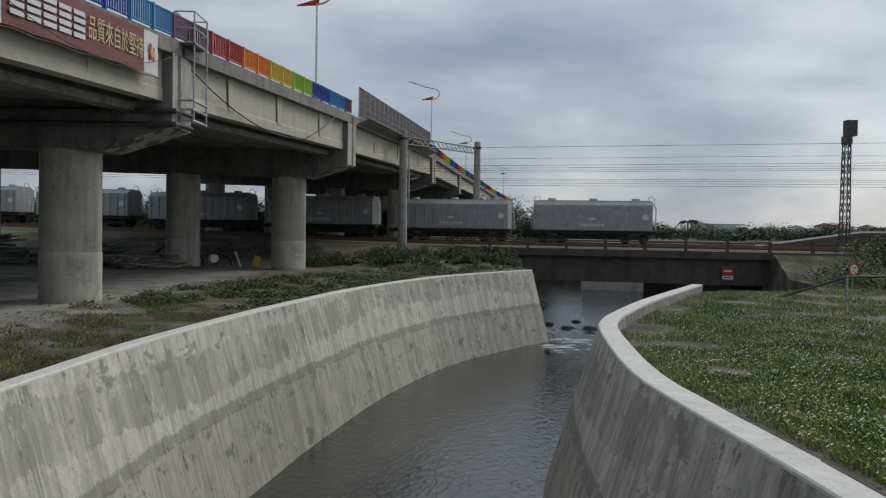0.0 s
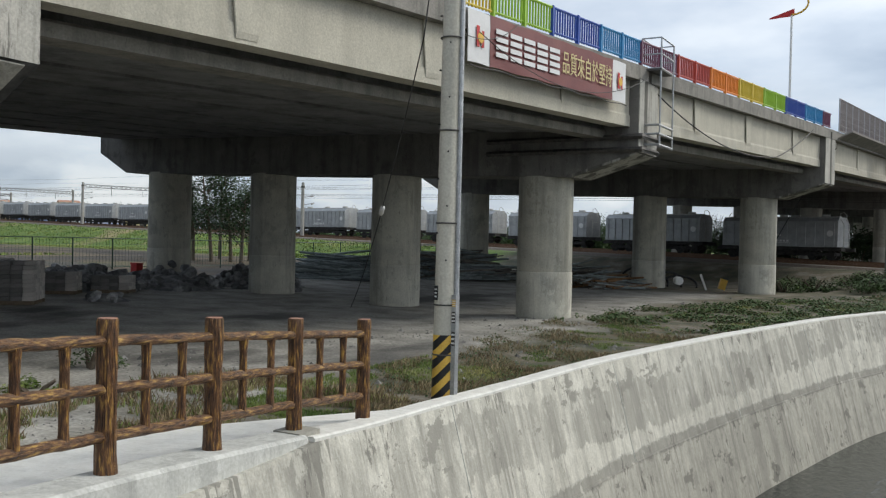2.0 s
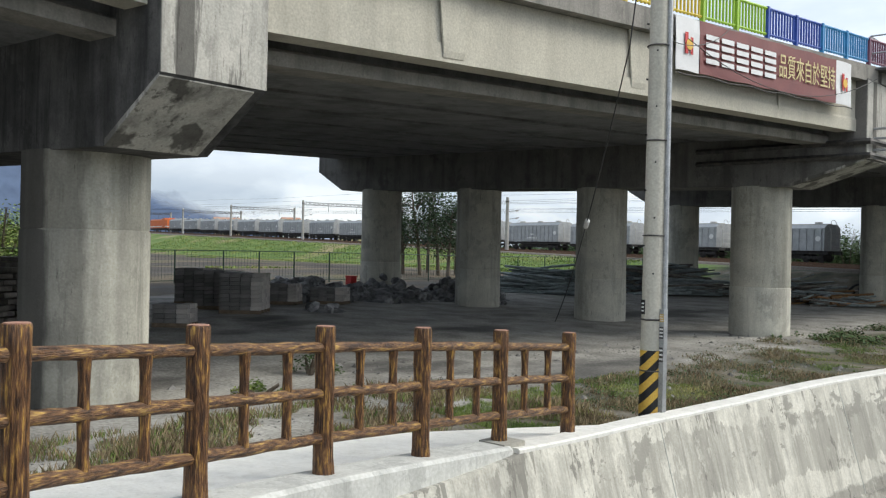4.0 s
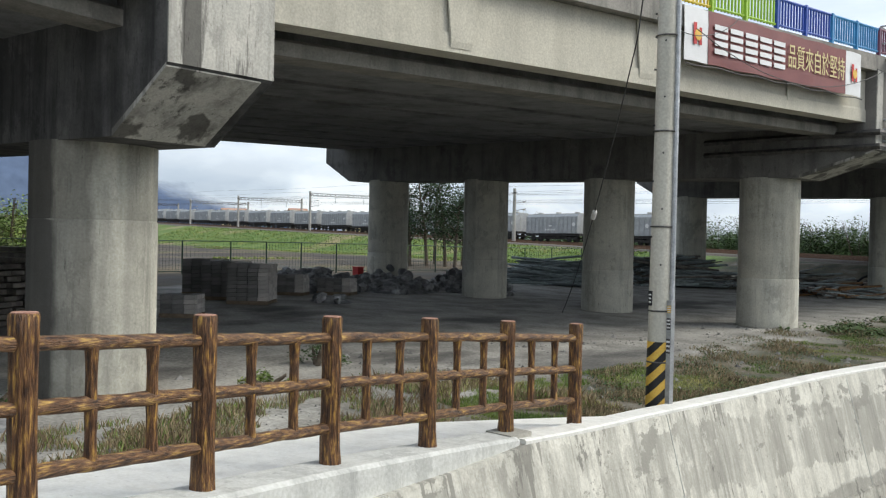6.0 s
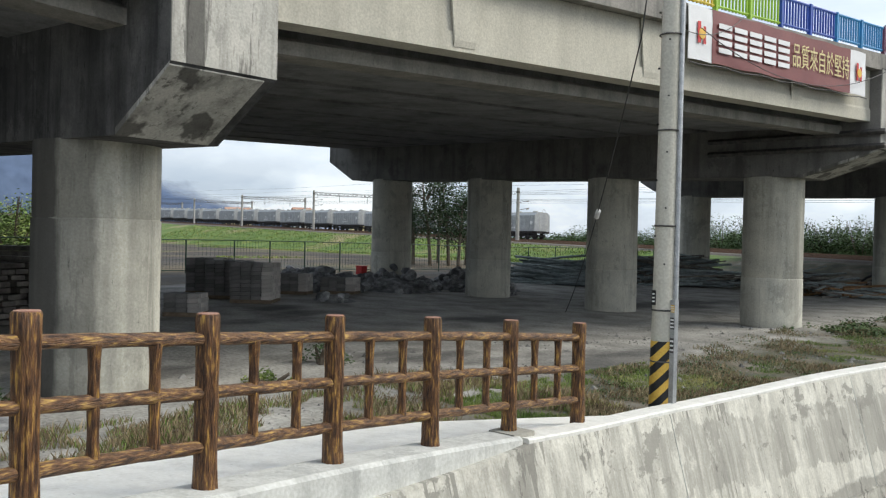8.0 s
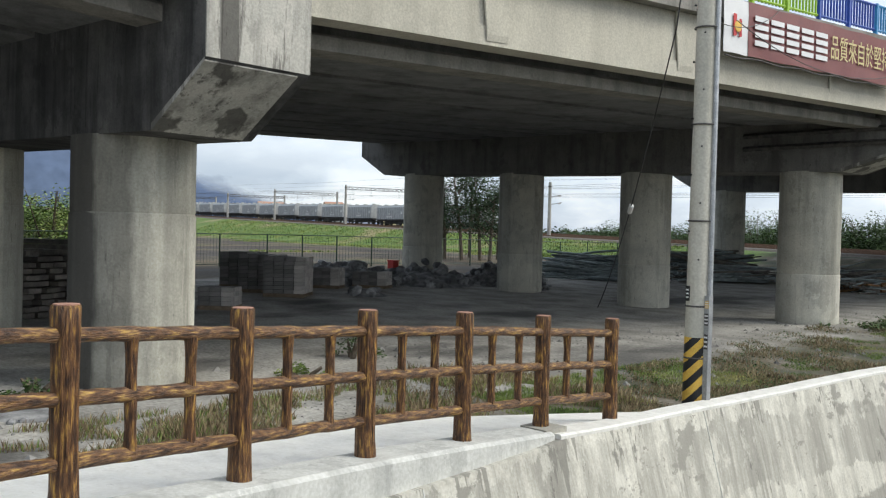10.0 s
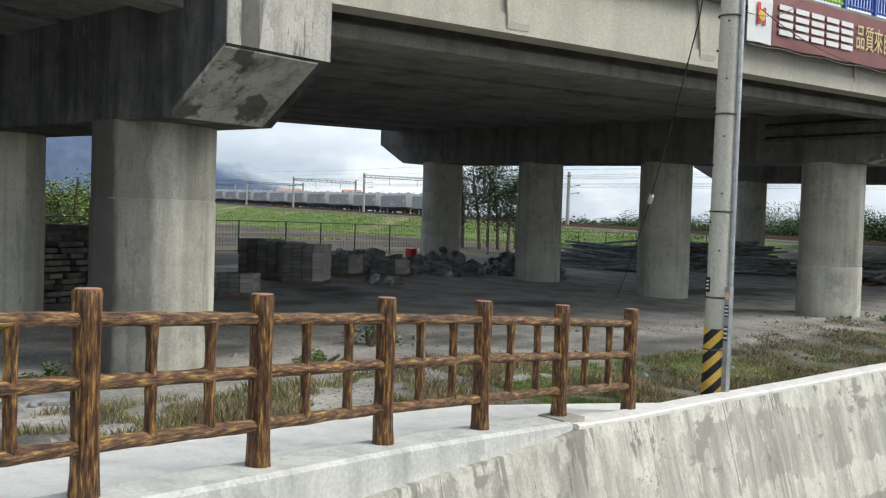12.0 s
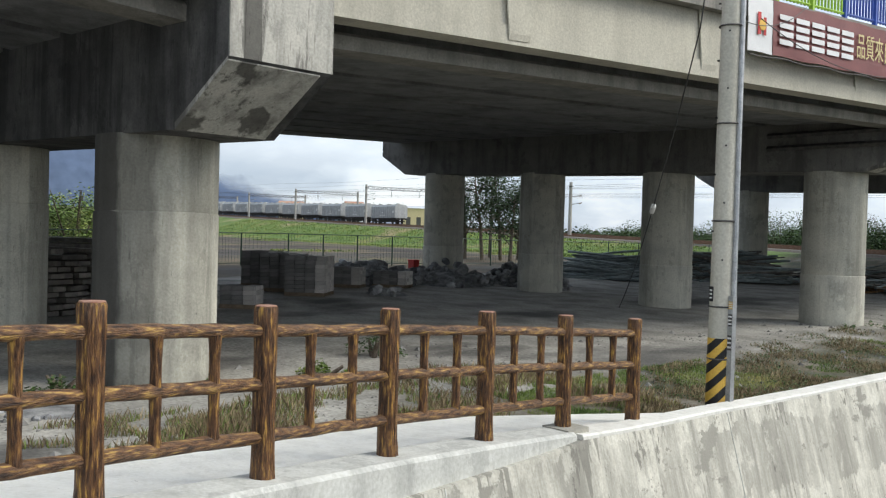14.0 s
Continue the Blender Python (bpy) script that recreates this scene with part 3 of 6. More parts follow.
def canal_wall(name, top, side, label, thick=0.28, batter=1.0):
    """A battered retaining wall along top; side is +1 where the water lies to its right."""
    wall = thing(name, label=label, category="retaining wall", kind="structure")
    n = len(top)
    body, cope = Shape(), Shape()
    rings, crings = [], []
    for i, p in enumerate(top):
        d = (top[min(i + 1, n - 1)] - top[max(i - 1, 0)]); d.z = 0; d.normalize()
        r = Vector((d.y, -d.x, 0)) * side
        z = p.z
        a = p - r * thick
        full = batter * (z - WATER) / 3.7
        mid = p + r * (full * 0.52)
        rings.append([(a.x, a.y, z - 0.05), (p.x, p.y, z - 0.05), (mid.x, mid.y, z - 0.05 - (z - WATER) * 0.5),
                      (mid.x + r.x * 0.03, mid.y + r.y * 0.03, z - 0.07 - (z - WATER) * 0.5),
                      (p.x + r.x * full * 1.03, p.y + r.y * full * 1.03, WATER), (p.x + r.x * full * 1.3, p.y + r.y * full * 1.3, WATER - 1.0),
                      (a.x, a.y, WATER - 1.0)])
        q, aa = p + r * 0.003, a - r * 0.003
        w = 0.008 * noise.noise((p.x, p.y, 5))
        crings.append([(aa.x, aa.y, z - 0.06), (aa.x, aa.y, z + w), (q.x - r.x * 0.02, q.y - r.y * 0.02, z + w), (q.x, q.y, z - 0.018 + w), (q.x, q.y, z - 0.052)])
    cope.loft([c for c, p in zip(crings, top) if side < 0 or p.y > 7.15])
    low = Shape().loft([[r[0], r[2], r[3], r[4], r[5], r[6]] for r in rings])
    body.loft([[r[0], r[1], r[2]] for r in rings])
    run = [0.0]
    for p, q in zip(top, top[1:]):
        run.append(run[-1] + (q - p).length * U)
    for ob, count in ((part("upper_pour", body, "canal", wall), 3), (part("lower_pour", low, "canal_low", wall, "darker stained lower pour"), 6)):
        lay = ob.data.uv_layers.new(name="run_and_height")
        for lp in ob.data.loops:
            lay.data[lp.index].uv = (run[lp.vertex_index // count], ob.data.vertices[lp.vertex_index].co.z)
    part("coping", cope, "coping", wall, "pale weathered coping strip")
    # vertical joints between cast panels
    for i in range(6, n - 2, 12):
        p = top[i]
        d = (top[i + 1] - top[i - 1]); d.z = 0; d.normalize()
        r = Vector((d.y, -d.x, 0)) * side
        full = batter * (p.z - WATER) / 3.7
        j = Shape()
        a, bq = p + r * 0.008, p + r * (full * 1.03 + 0.008)
        a.z, bq.z = p.z - 0.06, WATER
        j.loft([[a - d * 0.006, a + d * 0.006, a + d * 0.006 - r * 0.1, a - d * 0.006 - r * 0.1], [bq - d * 0.006, bq + d * 0.006, bq + d * 0.006 - r * 0.1, bq - d * 0.006 - r * 0.1]])
        part("joint", j, "kerbgrey", wall)
    return wall


canal_wall("canal_wall_west", LEFT_TOP, 1, "stained battered concrete canal wall with pale coping")
canal_wall("canal_wall_east", RIGHT_TOP, -1, "curved battered concrete canal wall beside grass", 0.42, 1.12)


# ---- viaduct ----
BENTS = [(-16.6, -31.0, 5.6), (-14.7, -12.0, 5.1), (-12.62, 6.03, 3.42), (-10.5, 24.9, 4.1), (-7.6, 43.5, 4.42), (-3.9, 75.0, 5.15), (-1.2, 101.0, 5.3), (1.6, 121.0, 5.1), (5.2, 141.0, 4.3), (9.5, 160.0, 3.4)]
ALONG = [-8.0, -6.0, -2.2, 2.0, 8.5, 10.5, 7.0, 9.0, 11.0, 12.0]     # each bent's skew in degrees
FACE, CROSS = 2.9, 0.028     # girder face in front of the piers; crossfall


def bent_frame(i):
    a = radians(ALONG[i])
    d = Vector((math.sin(a), math.cos(a)))
    return d, Vector((-d.y, d.x))      # along, away from the canal


def bent(i):
    x, y, z = BENTS[i]
    d, l = bent_frame(i)
    b = thing("viaduct_bent", x, y, 0, label="concrete pier bent with round columns under a hammerhead cap beam", category="bridge pier", group="viaduct bents")
    for k in range(4):
        p = l * (5.9 * k) - d * (0.2 * k) if i == 2 else l * (5.46 * k)
        zt = z + CROSS * 5.46 * k + 0.05
        c = Shape()
        g = ground_z(x + p.x, y + p.y) - 0.4
        lift = zt - 1.1 if i == 2 else g + 1.75      # height of the joint between the two casts
        r = 0.895 if i == 2 else 0.835
        c.tube([(p.x, p.y, h) for h in (g, lift - 0.02, lift, lift + 0.012, lift + 0.03, zt)], [r, r, r - 0.012, r - 0.022, r - 0.012, r - 0.012], 48)
        part("column", c, "pier_shaded" if i == 2 else "pier", b, smooth=True)

    def block(name, prof, half, mat, label="", far_half=None):
        q = Shape()
        q.loft([[(l.x * u + d.x * w, l.y * u + d.y * w, v) for u, v in prof] for w in (-half, far_half or half)])
        return part(name, q, mat, b, label)
    u1, nose = (-1.85, 0.76) if i == 2 else (-1.15, 0.62)
    far = 5.46 * 3
    top = z + 2.7
    # shade sits in the cap's dark colour, light in the paler nose plates
    block("cap_beam", [(-FACE - 0.22, top), (-FACE - 0.22, z + nose + 0.04), (-FACE - 0.18, z + nose), (u1, z), (far + 1.7, z + CROSS * 18), (far + 3.3, z + 0.8 + CROSS * 19.5), (far + 3.3, top - 0.3 + CROSS * 19.5)], 0.77, "cap" if i == 2 else "cap_far", "cap beam with black stains and painted shade, sloping nose")
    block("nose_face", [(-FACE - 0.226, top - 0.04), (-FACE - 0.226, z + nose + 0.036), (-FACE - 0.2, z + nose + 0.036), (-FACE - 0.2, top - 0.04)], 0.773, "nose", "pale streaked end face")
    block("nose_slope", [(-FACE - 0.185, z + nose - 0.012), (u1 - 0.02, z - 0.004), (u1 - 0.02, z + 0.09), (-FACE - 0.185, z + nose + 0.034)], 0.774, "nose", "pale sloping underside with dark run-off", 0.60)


def pt(i, u, v, w=0.0):
    """A point at bent i: u behind the column line, v above the girder's underside, w along."""
    x, y, z = BENTS[i]
    d, l = bent_frame(i)
    p = Vector((x, y)) + l * u + d * w
    return (p.x, p.y, z + 1.46 + v + CROSS * max(u, -4))


RAINBOW = dict(purple=(0.17, 0.06, 0.10), red=(0.42, 0.05, 0.03), orange=(0.75, 0.24, 0.03), yellow=(0.62, 0.47, 0.05), green=(0.30, 0.50, 0.04), blue=(0.03, 0.08, 0.36), cyan=(0.04, 0.24, 0.48), teal=(0.10, 0.22, 0.32))
for k, c in RAINBOW.items():
    M["rail_" + k] = paint("railing_" + k, c, 0.45)


def span(i):
    s = thing("viaduct_span", label="concrete girder span with a dark slab edge", category="bridge span", group="viaduct spans")
    u0 = -FACE
    # front girder: web with bottom flange; slab edge on top; plain girders and slab behind
    def prism(prof):
        q = Shape()
        q.loft([[pt(i, u, v + (0.2 if i == 2 and v < 0.3 else 0.0), 0.12) for u, v in prof], [pt(i + 1, u, v + (0.2 if i == 1 and v < 0.3 else 0.0), -0.12) for u, v in prof]])
        return q
    part("front_girder", prism([(u0, 0.0), (u0, 0.29), (u0 + 0.03, 0.36), (u0 + 0.03, 1.3), (u0 + 0.5, 1.3), (u0 + 0.5, 0.0)]), "girder", s, "pale cream outer girder")
    # second girder: side-lit flange in a lighter colour, web in the shade colour
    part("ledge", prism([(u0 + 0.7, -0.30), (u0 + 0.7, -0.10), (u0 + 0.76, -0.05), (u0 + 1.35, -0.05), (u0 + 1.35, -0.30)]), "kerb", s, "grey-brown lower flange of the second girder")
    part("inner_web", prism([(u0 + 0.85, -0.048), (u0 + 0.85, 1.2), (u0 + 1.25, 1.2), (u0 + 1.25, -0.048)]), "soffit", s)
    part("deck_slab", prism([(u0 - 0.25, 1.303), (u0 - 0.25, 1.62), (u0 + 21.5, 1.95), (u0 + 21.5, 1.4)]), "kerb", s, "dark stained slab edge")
    for k in range(8):
        u = u0 + 2.6 + k * 2.45
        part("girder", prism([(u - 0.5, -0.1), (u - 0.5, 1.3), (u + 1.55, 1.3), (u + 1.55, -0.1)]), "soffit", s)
    for k in range(9):
        t = (k + 0.5) / 9
        a, c = Vector(pt(i, u0 + 0.6, 0.35)), Vector(pt(i + 1, u0 + 0.6, 0.35))
        e, f = Vector(pt(i, u0 + 20, 0.35)), Vector(pt(i + 1, u0 + 20, 0.35))
        g, h2 = a.lerp(c, t), e.lerp(f, t)
        dd = (c - a).normalized() * 0.12
        q = Shape()
        q.loft([[g - dd, g + dd, g + dd + Vector((0, 0, 0.95)), g - dd + Vector((0, 0, 0.95))], [h2 - dd, h2 + dd, h2 + dd + Vector((0, 0, 0.95)), h2 - dd + Vector((0, 0, 0.95))]])
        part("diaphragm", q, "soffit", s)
    # stiffener pilasters on the outer web
    a, c = Vector(pt(i, u0, 0)), Vector(pt(i + 1, u0, 0))
    dirn = (c - a).normalized()
    out = Vector((dirn.y, -dirn.x, 0)).normalized()
    for t in (0.22, 0.47, 0.76):
        p = a.lerp(c, t)
        q = Shape()
        w = dirn * 0.22
        w2 = dirn * 0.34
        lo, hi = 0.22, 1.3
        q.loft([[p - w + Vector((0, 0, lo)), p + w + Vector((0, 0, lo)), p + w2 + Vector((0, 0, hi)), p - w2 + Vector((0, 0, hi))],
                [p - w + out * 0.02 + Vector((0, 0, lo + 0.1)), p + w + out * 0.02 + Vector((0, 0, lo + 0.1)), p + w2 + out * 0.025 + Vector((0, 0, hi)), p - w2 + out * 0.025 + Vector((0, 0, hi))]])
        part("pilaster", q, "girder", s)
    return a, c, dirn, out


for i in range(len(BENTS)):
    bent(i)
for i in range(len(BENTS) - 1):
    span(i)


# ---- railway bridge over the canal, tracks ----
def tracks():
    bed = Shape()
    rings = []
    for s in (-700, -300, -120, -40, 0, 40, 120, 300, 700):
        r = []
        for o, z in ((-10.0, -0.55), (-9.2, -0.12), (9.2, -0.12), (10.0, -0.55)):
            p = on_rail(s, o)
            r.append((p.x, p.y, rail_z(s) + z))
        rings.append(r)
    bed.loft(rings)
    tagged(part("track_bed", bed, "ballast"), "brown stone ballast under the railway tracks", "ballast", kind="structure")
    for o in (-6.4, -3.2, 0.0, 3.6):
        t = thing("railway_track", label="rusty railway track on ballast", category="railway track", group="tracks", kind="structure")
        for g in (-0.45, 0.45):
            q = Shape()
            rings = []
            for s in (-700, 0, 700):
                r = []
                for e, z in ((-0.05, -0.12), (-0.03, 0.0), (0.03, 0.0), (0.05, -0.12)):
                    p = on_rail(s, o + g + e)
                    r.append((p.x, p.y, rail_z(s) + z))
                rings.append(r)
            q.loft(rings)
            part("rail", q, "rust", t)


tracks()


def rail_bridge():
    b = thing("railway_bridge", label="dark concrete railway girder bridge across the canal", category="bridge")
    n0 = -11.0
    def P(s, o, z):
        p = on_rail(s, o)
        return (p.x, p.y, z)
    s0, s1 = -21.6, -3.6
    deck = Shape().loft([[P(s, n0, 0.55), P(s, n0, 0.98), P(s, 11, 0.98), P(s, 11, 0.55)] for s in (s0 - 6, s1 + 3)])
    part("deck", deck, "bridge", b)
    g = Shape().loft([[P(s, n0 + 0.35, -1.0), P(s, n0 + 0.35, 0.55), P(s, n0 + 1.1, 0.55), P(s, n0 + 1.1, -1.0)] for s in (s0, s1)])
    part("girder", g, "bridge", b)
    for s, w in ((s1 + 0.8, 1.6), (s0 - 0.8, 1.6)):
        q = Shape().loft([[P(s - w / 2, n0 + 0.5, -4), P(s + w / 2, n0 + 0.5, -4), P(s + w / 2, n0 + 0.5, 0.54), P(s - w / 2, n0 + 0.5, 0.54)],
                          [P(s - w / 2, 11, -4), P(s + w / 2, 11, -4), P(s + w / 2, 11, 0.54), P(s - w / 2, 11, 0.54)]])
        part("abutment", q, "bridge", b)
    for k in range(11):
        s = s0 - 5 + k * 2.35
        p = on_rail(s, n0 + 0.1)
        part("post", Shape().box((p.x, p.y, 1.3), (0.16, 0.16, 0.64)), "bridge", b)
    for z in (1.2, 1.48):
        part("rail", Shape().tube([P(s0 - 5.5, n0 + 0.1, z), P(s1 + 3, n0 + 0.1, z)], 0.045, 6), "rust", b)


rail_bridge()


# ---- freight train ----
CAR_L, CAR_GAP = 8.9, 1.4


def hopper_car():
    c = thing("hopper_wagon", label="grey covered hopper wagon with ribbed sides", category="freight wagon", group="train wagons")
    hw, L2 = 1.12, CAR_L / 2
    zb, zt = 0.95, 3.05
    body = Shape()
    ring = lambda x, k: [(x, -hw * k, zb), (x, -hw * k * 0.98, zt - 0.3), (x, -hw * 0.62 * k, zt), (x, hw * 0.62 * k, zt), (x, hw * 0.98 * k, zt - 0.3), (x, hw * k, zb)]
    body.loft([ring(-L2 + 0.25, 1), ring(L2 - 0.25, 1)])
    part("body", body, "car", c)
    for k in range(13):
        x = -L2 + 0.5 + k * (CAR_L - 1.0) / 12
        for sgn in (-1, 1):
            part("rib", Shape().box((x, sgn * (hw + 0.02), (zb + zt - 0.35) / 2), (0.07, 0.08, zt - zb - 0.4)), "car", c)
    part("roof_walk", Shape().box((0, 0, zt + 0.03), (CAR_L - 0.9, 0.5, 0.06)), "carroof", c)
    part("roof_edge", Shape().box((0, 0, zt - 0.02), (CAR_L - 0.55, hw * 1.3, 0.05)), "carroof", c)
    for x in (-3, 0, 3):
        part("hatch", Shape().tube([(x, 0, zt + 0.05), (x, 0, zt + 0.2)], 0.3, 12), "carroof", c)
    part("sill", Shape().box((0, 0, 0.8), (CAR_L - 0.1, 1.9, 0.26)), "underframe", c)
    part("hopper_chute", Shape().box((0, 0, 0.55), (CAR_L * 0.42, 1.3, 0.5), taper=1.3), "underframe", c)
    for x in (-L2 + 1.5, L2 - 1.5):
        t = part("bogie", Shape().box((x, 0, 0.42), (1.9, 1.6, 0.24)), "underframe", c)
        for dx in (-0.65, 0.65):
            for sgn in (-1, 1):
                part("wheel", Shape().tube([(x + dx, sgn * 0.42, 0.36), (x + dx, sgn * 0.54, 0.36)], 0.36, 16), "underframe", t)
    for sgn in (-1, 1):
        part("coupler", Shape().box((sgn * (L2 + 0.28), 0, 0.75), (0.62, 0.22, 0.24)), "underframe", c)
        for y in (-0.55, 0.55):
            part("end_rail", Shape().tube([(sgn * (L2 - 0.28), y, zb), (sgn * (L2 - 0.02), y, zb + 0.05), (sgn * (L2 - 0.02), y, zt - 0.5), (sgn * (L2 - 0.28), y, zt - 0.1)], 0.03, 6), "carroof", c)
    for sgn in (-1, 1):
        for z in (1.3, 1.75, 2.2):
            part("rung", Shape().tube([(sgn * (L2 - 0.02), -0.55, z), (sgn * (L2 - 0.02), 0.55, z)], 0.02, 6), "carroof", c)
        hoop = [(sgn * (L2 - 0.55), -0.3 + 0.0, zt + 0.02), (sgn * (L2 - 0.55), -0.3, zt + 0.3), (sgn * (L2 - 0.3), -0.3, zt + 0.36), (sgn * (L2 - 0.12), -0.3, zt + 0.15), (sgn * (L2 - 0.1), -0.3, zt - 0.2)]
        part("hoop", Shape().tube(hoop, 0.025, 6), "carroof", c)
        for k in range(7):
            part("lettering_bar", Shape().box((-0.75 + k * 0.25, sgn * (hw + 0.075), 1.35), (0.17, 0.008, 0.14)), "white", c)
        part("lettering_bar", Shape().box((0, sgn * (hw + 0.075), 1.2), (1.9, 0.008, 0.03)), "white", c)
        part("lettering_bar", Shape().box((0, sgn * (hw + 0.075), 1.75), (0.5, 0.008, 0.12)), "white", c)
        part("marker", Shape().tube([(-3.7, sgn * (hw + 0.06), 1.9), (-3.7, sgn * (hw + 0.075), 1.9)], 0.22, 16), "white", c, "round white marker")
    return c


def locomotive():
    c = thing("diesel_locomotive", label="orange diesel locomotive with a white band heading the train", category="locomotive")
    L2 = 6.5
    part("hood", Shape().loft([[(x, -1.1, 0.9), (x, -1.1, 2.7), (x, -0.8, 3.0), (x, 0.8, 3.0), (x, 1.1, 2.7), (x, 1.1, 0.9)] for x in (-L2, L2)]), "orange", c)
    part("white_band", Shape().box((0, 0, 1.25), (2 * L2 + 0.02, 2.24, 0.22)), "white", c)
    part("cab", Shape().box((-L2 + 2.6, 0, 2.05), (2.0, 2.3, 2.3)), "orange", c)
    part("underframe", Shape().box((0, 0, 0.65), (2 * L2 + 0.3, 1.9, 0.4)), "underframe", c)
    for x in (-L2 + 2, L2 - 2):
        for dx in (-0.9, 0.9):
            for sgn in (-1, 1):
                part("wheel", Shape().tube([(x + dx, sgn * 0.42, 0.36), (x + dx, sgn * 0.54, 0.36)], 0.36, 16), "underframe", c)
    return c


HEADING = math.degrees(math.atan2(RAIL_D.y, RAIL_D.x))
WAGONS = 16
first = hopper_car()
train = [first] + [copy_thing(first, Matrix.Identity(4)) for _ in range(WAGONS - 1)]
loco = locomotive()
TAIL = [(0.0, -15.6), (1.5, 1.0), (3.5, 20.5), (7.5, 57.5), (11.0, 86.0), (14.0, 108.0)]      # way of the last wagon's rear end along the track


def motions():
    q = [(t, s) for t, s in TAIL]
    for k, c in enumerate(train + [loco]):
        rows = []
        for t, s in q:
            a = s + CAR_L / 2 + k * (CAR_L + CAR_GAP) + (2.0 if c is loco else 0)
            p = on_rail(a)
            rows.append((t, put(p.x, p.y, rail_z(a), 0, 0, HEADING)))
        walk(c, rows)


# ---- log-look fence on the raised kerb ----
POSTS = [(-5.9, 8.63, 0.11), (-5.8, 7.24, 0.22), (-5.62, 5.87, 0.33), (-5.46, 4.58, 0.42), (-5.23, 3.28, 0.51), (-5.0, 2.0, 0.6), (-4.75, 0.7, 0.69), (-4.5, -0.6, 0.78)]


def bark_bar(pts, r, n, seed):
    """A rough log: a bar with an uneven, grooved skin."""
    s = Shape().tube(pts, r, n)
    out = []
    cs = [Vector(p) for p in pts]
    for k, v in enumerate(s.v):
        c = cs[min(k // n, len(cs) - 1)]
        v = Vector(v)
        a = (k % n) * 2.4 + seed
        out.append(c + (v - c) * (1 + 0.12 * noise.noise((a * 0.6, k // n * 0.45 + seed, 2)) + 0.04 * ((k % n) % 2)))
    s.v = [tuple(v) for v in out]
    return s


def post_fence():
    f = thing("log_fence", label="brown bark-textured imitation log fence on the canal kerb", category="fence")
    H = 1.15
    for j, (x, y, z) in enumerate(POSTS):
        hs = [-0.05, 0.03, 0.12, 0.25, 0.4, 0.55, 0.7, 0.85, 1.0, H - 0.02, H]
        rs = [0.088, 0.083, 0.078, 0.076, 0.074, 0.075, 0.074, 0.076, 0.077, 0.077, 0.072]
        p = part("post", bark_bar([(x, y, z + h) for h in hs], rs, 30, j * 7.1), "wood", f, smooth=True)
        part("post_top", Shape().tube([(x, y, z + H), (x, y, z + H + 0.006)], 0.072, 18), "woodtop", p, "pale sawn post top")
    for j, ((x0, y0, z0), (x1, y1, z1)) in enumerate(zip(POSTS, POSTS[1:])):
        a, b = Vector((x0, y0, z0)), Vector((x1, y1, z1))
        for h in (0.26, 0.62, 0.98):
            ts = [k / 12 for k in range(13)]
            pts = [a.lerp(b, t) + Vector((0, 0, h + 0.008 * noise.noise((x0 + t * 4, h * 5, j)))) for t in ts]
            rr = [0.043 + (0.005 if k % 4 == 0 else 0.0) + 0.004 * noise.noise((k, h, j)) for k in range(13)]
            part("rail", bark_bar(pts, rr, 14, j + h), M["wood_h"], f, smooth=True)
        for t in (0.33, 0.67):
            c = a.lerp(b, t)
            part("spindle", bark_bar([c + Vector((0, 0, 0.24 + 0.09 * k)) for k in range(9)], [0.046, 0.039, 0.036, 0.037, 0.040, 0.036, 0.035, 0.038, 0.045], 12, j * 3 + t), "wood", f, smooth=True)


post_fence()


def kerb_walk():
    """Raised kerb and pale footpath that carry the fence."""
    k, w = Shape(), Shape()
    kr, wr = [], []
    for p in smooth_line([(-5.78, 7.15, 0.21), (-5.62, 5.87, 0.31), (-5.46, 4.58, 0.4), (-5.23, 3.28, 0.49), (-4.75, 0.7, 0.67), (-4.0, -3.5, 0.97)], 0.4):
        kr.append([(p.x - 0.14, p.y, -0.6), (p.x - 0.14, p.y, p.z), (p.x + 0.2, p.y, p.z), (p.x + 0.24, p.y, p.z - 0.03), (p.x + 0.26, p.y, -0.6)])
        wr.append([(p.x - 1.28, p.y, -0.6), (p.x - 1.28, p.y, p.z - 0.09), (p.x - 0.1, p.y, p.z - 0.05), (p.x - 0.1, p.y, -0.6)])
    tagged(part("kerb", k.loft(kr), "kerbgrey"), "grey concrete kerb under the log fence", "kerb", kind="structure")
    # the footpath tapers out beyond the kerb's end
    wr = [[(-5.98, 10.3, -0.6), (-5.98, 10.3, -0.03), (-5.9, 10.3, -0.02), (-5.9, 10.3, -0.6)], [(-6.7, 8.7, -0.6), (-6.7, 8.7, 0.02), (-5.84, 8.7, 0.07), (-5.84, 8.7, -0.6)]] + wr
    tagged(part("footpath", w.loft(wr), "footpath"), "pale concrete footpath sloping down beside the fence", "footpath", kind="structure")


kerb_walk()
tagged(part("post_block", Shape().box((-5.76, 7.24, 0.13), (0.34, 0.34, 0.2)), "canal_low"), "small grey concrete block under a fence post", "concrete block")


# ---- viaduct fittings: railing, screen, banner, ladder cage, lamps ----
def edge(i, t, v=0.0, out=0.0):
    """A point over the slab's front edge in span i, at the share t of its length."""
    a, c = Vector(pt(i, -FACE - out, v)), Vector(pt(i + 1, -FACE - out, v))
    return a.lerp(c, t)


def edge_at(y, v=0.0, out=0.0):
    for i in range(len(BENTS) - 1):
        a, c = edge(i, 0, v, out), edge(i, 1, v, out)
        if a.y <= y <= c.y:
            return a.lerp(c, (y - a.y) / (c.y - a.y))
    return edge(len(BENTS) - 2, 1, v, out)


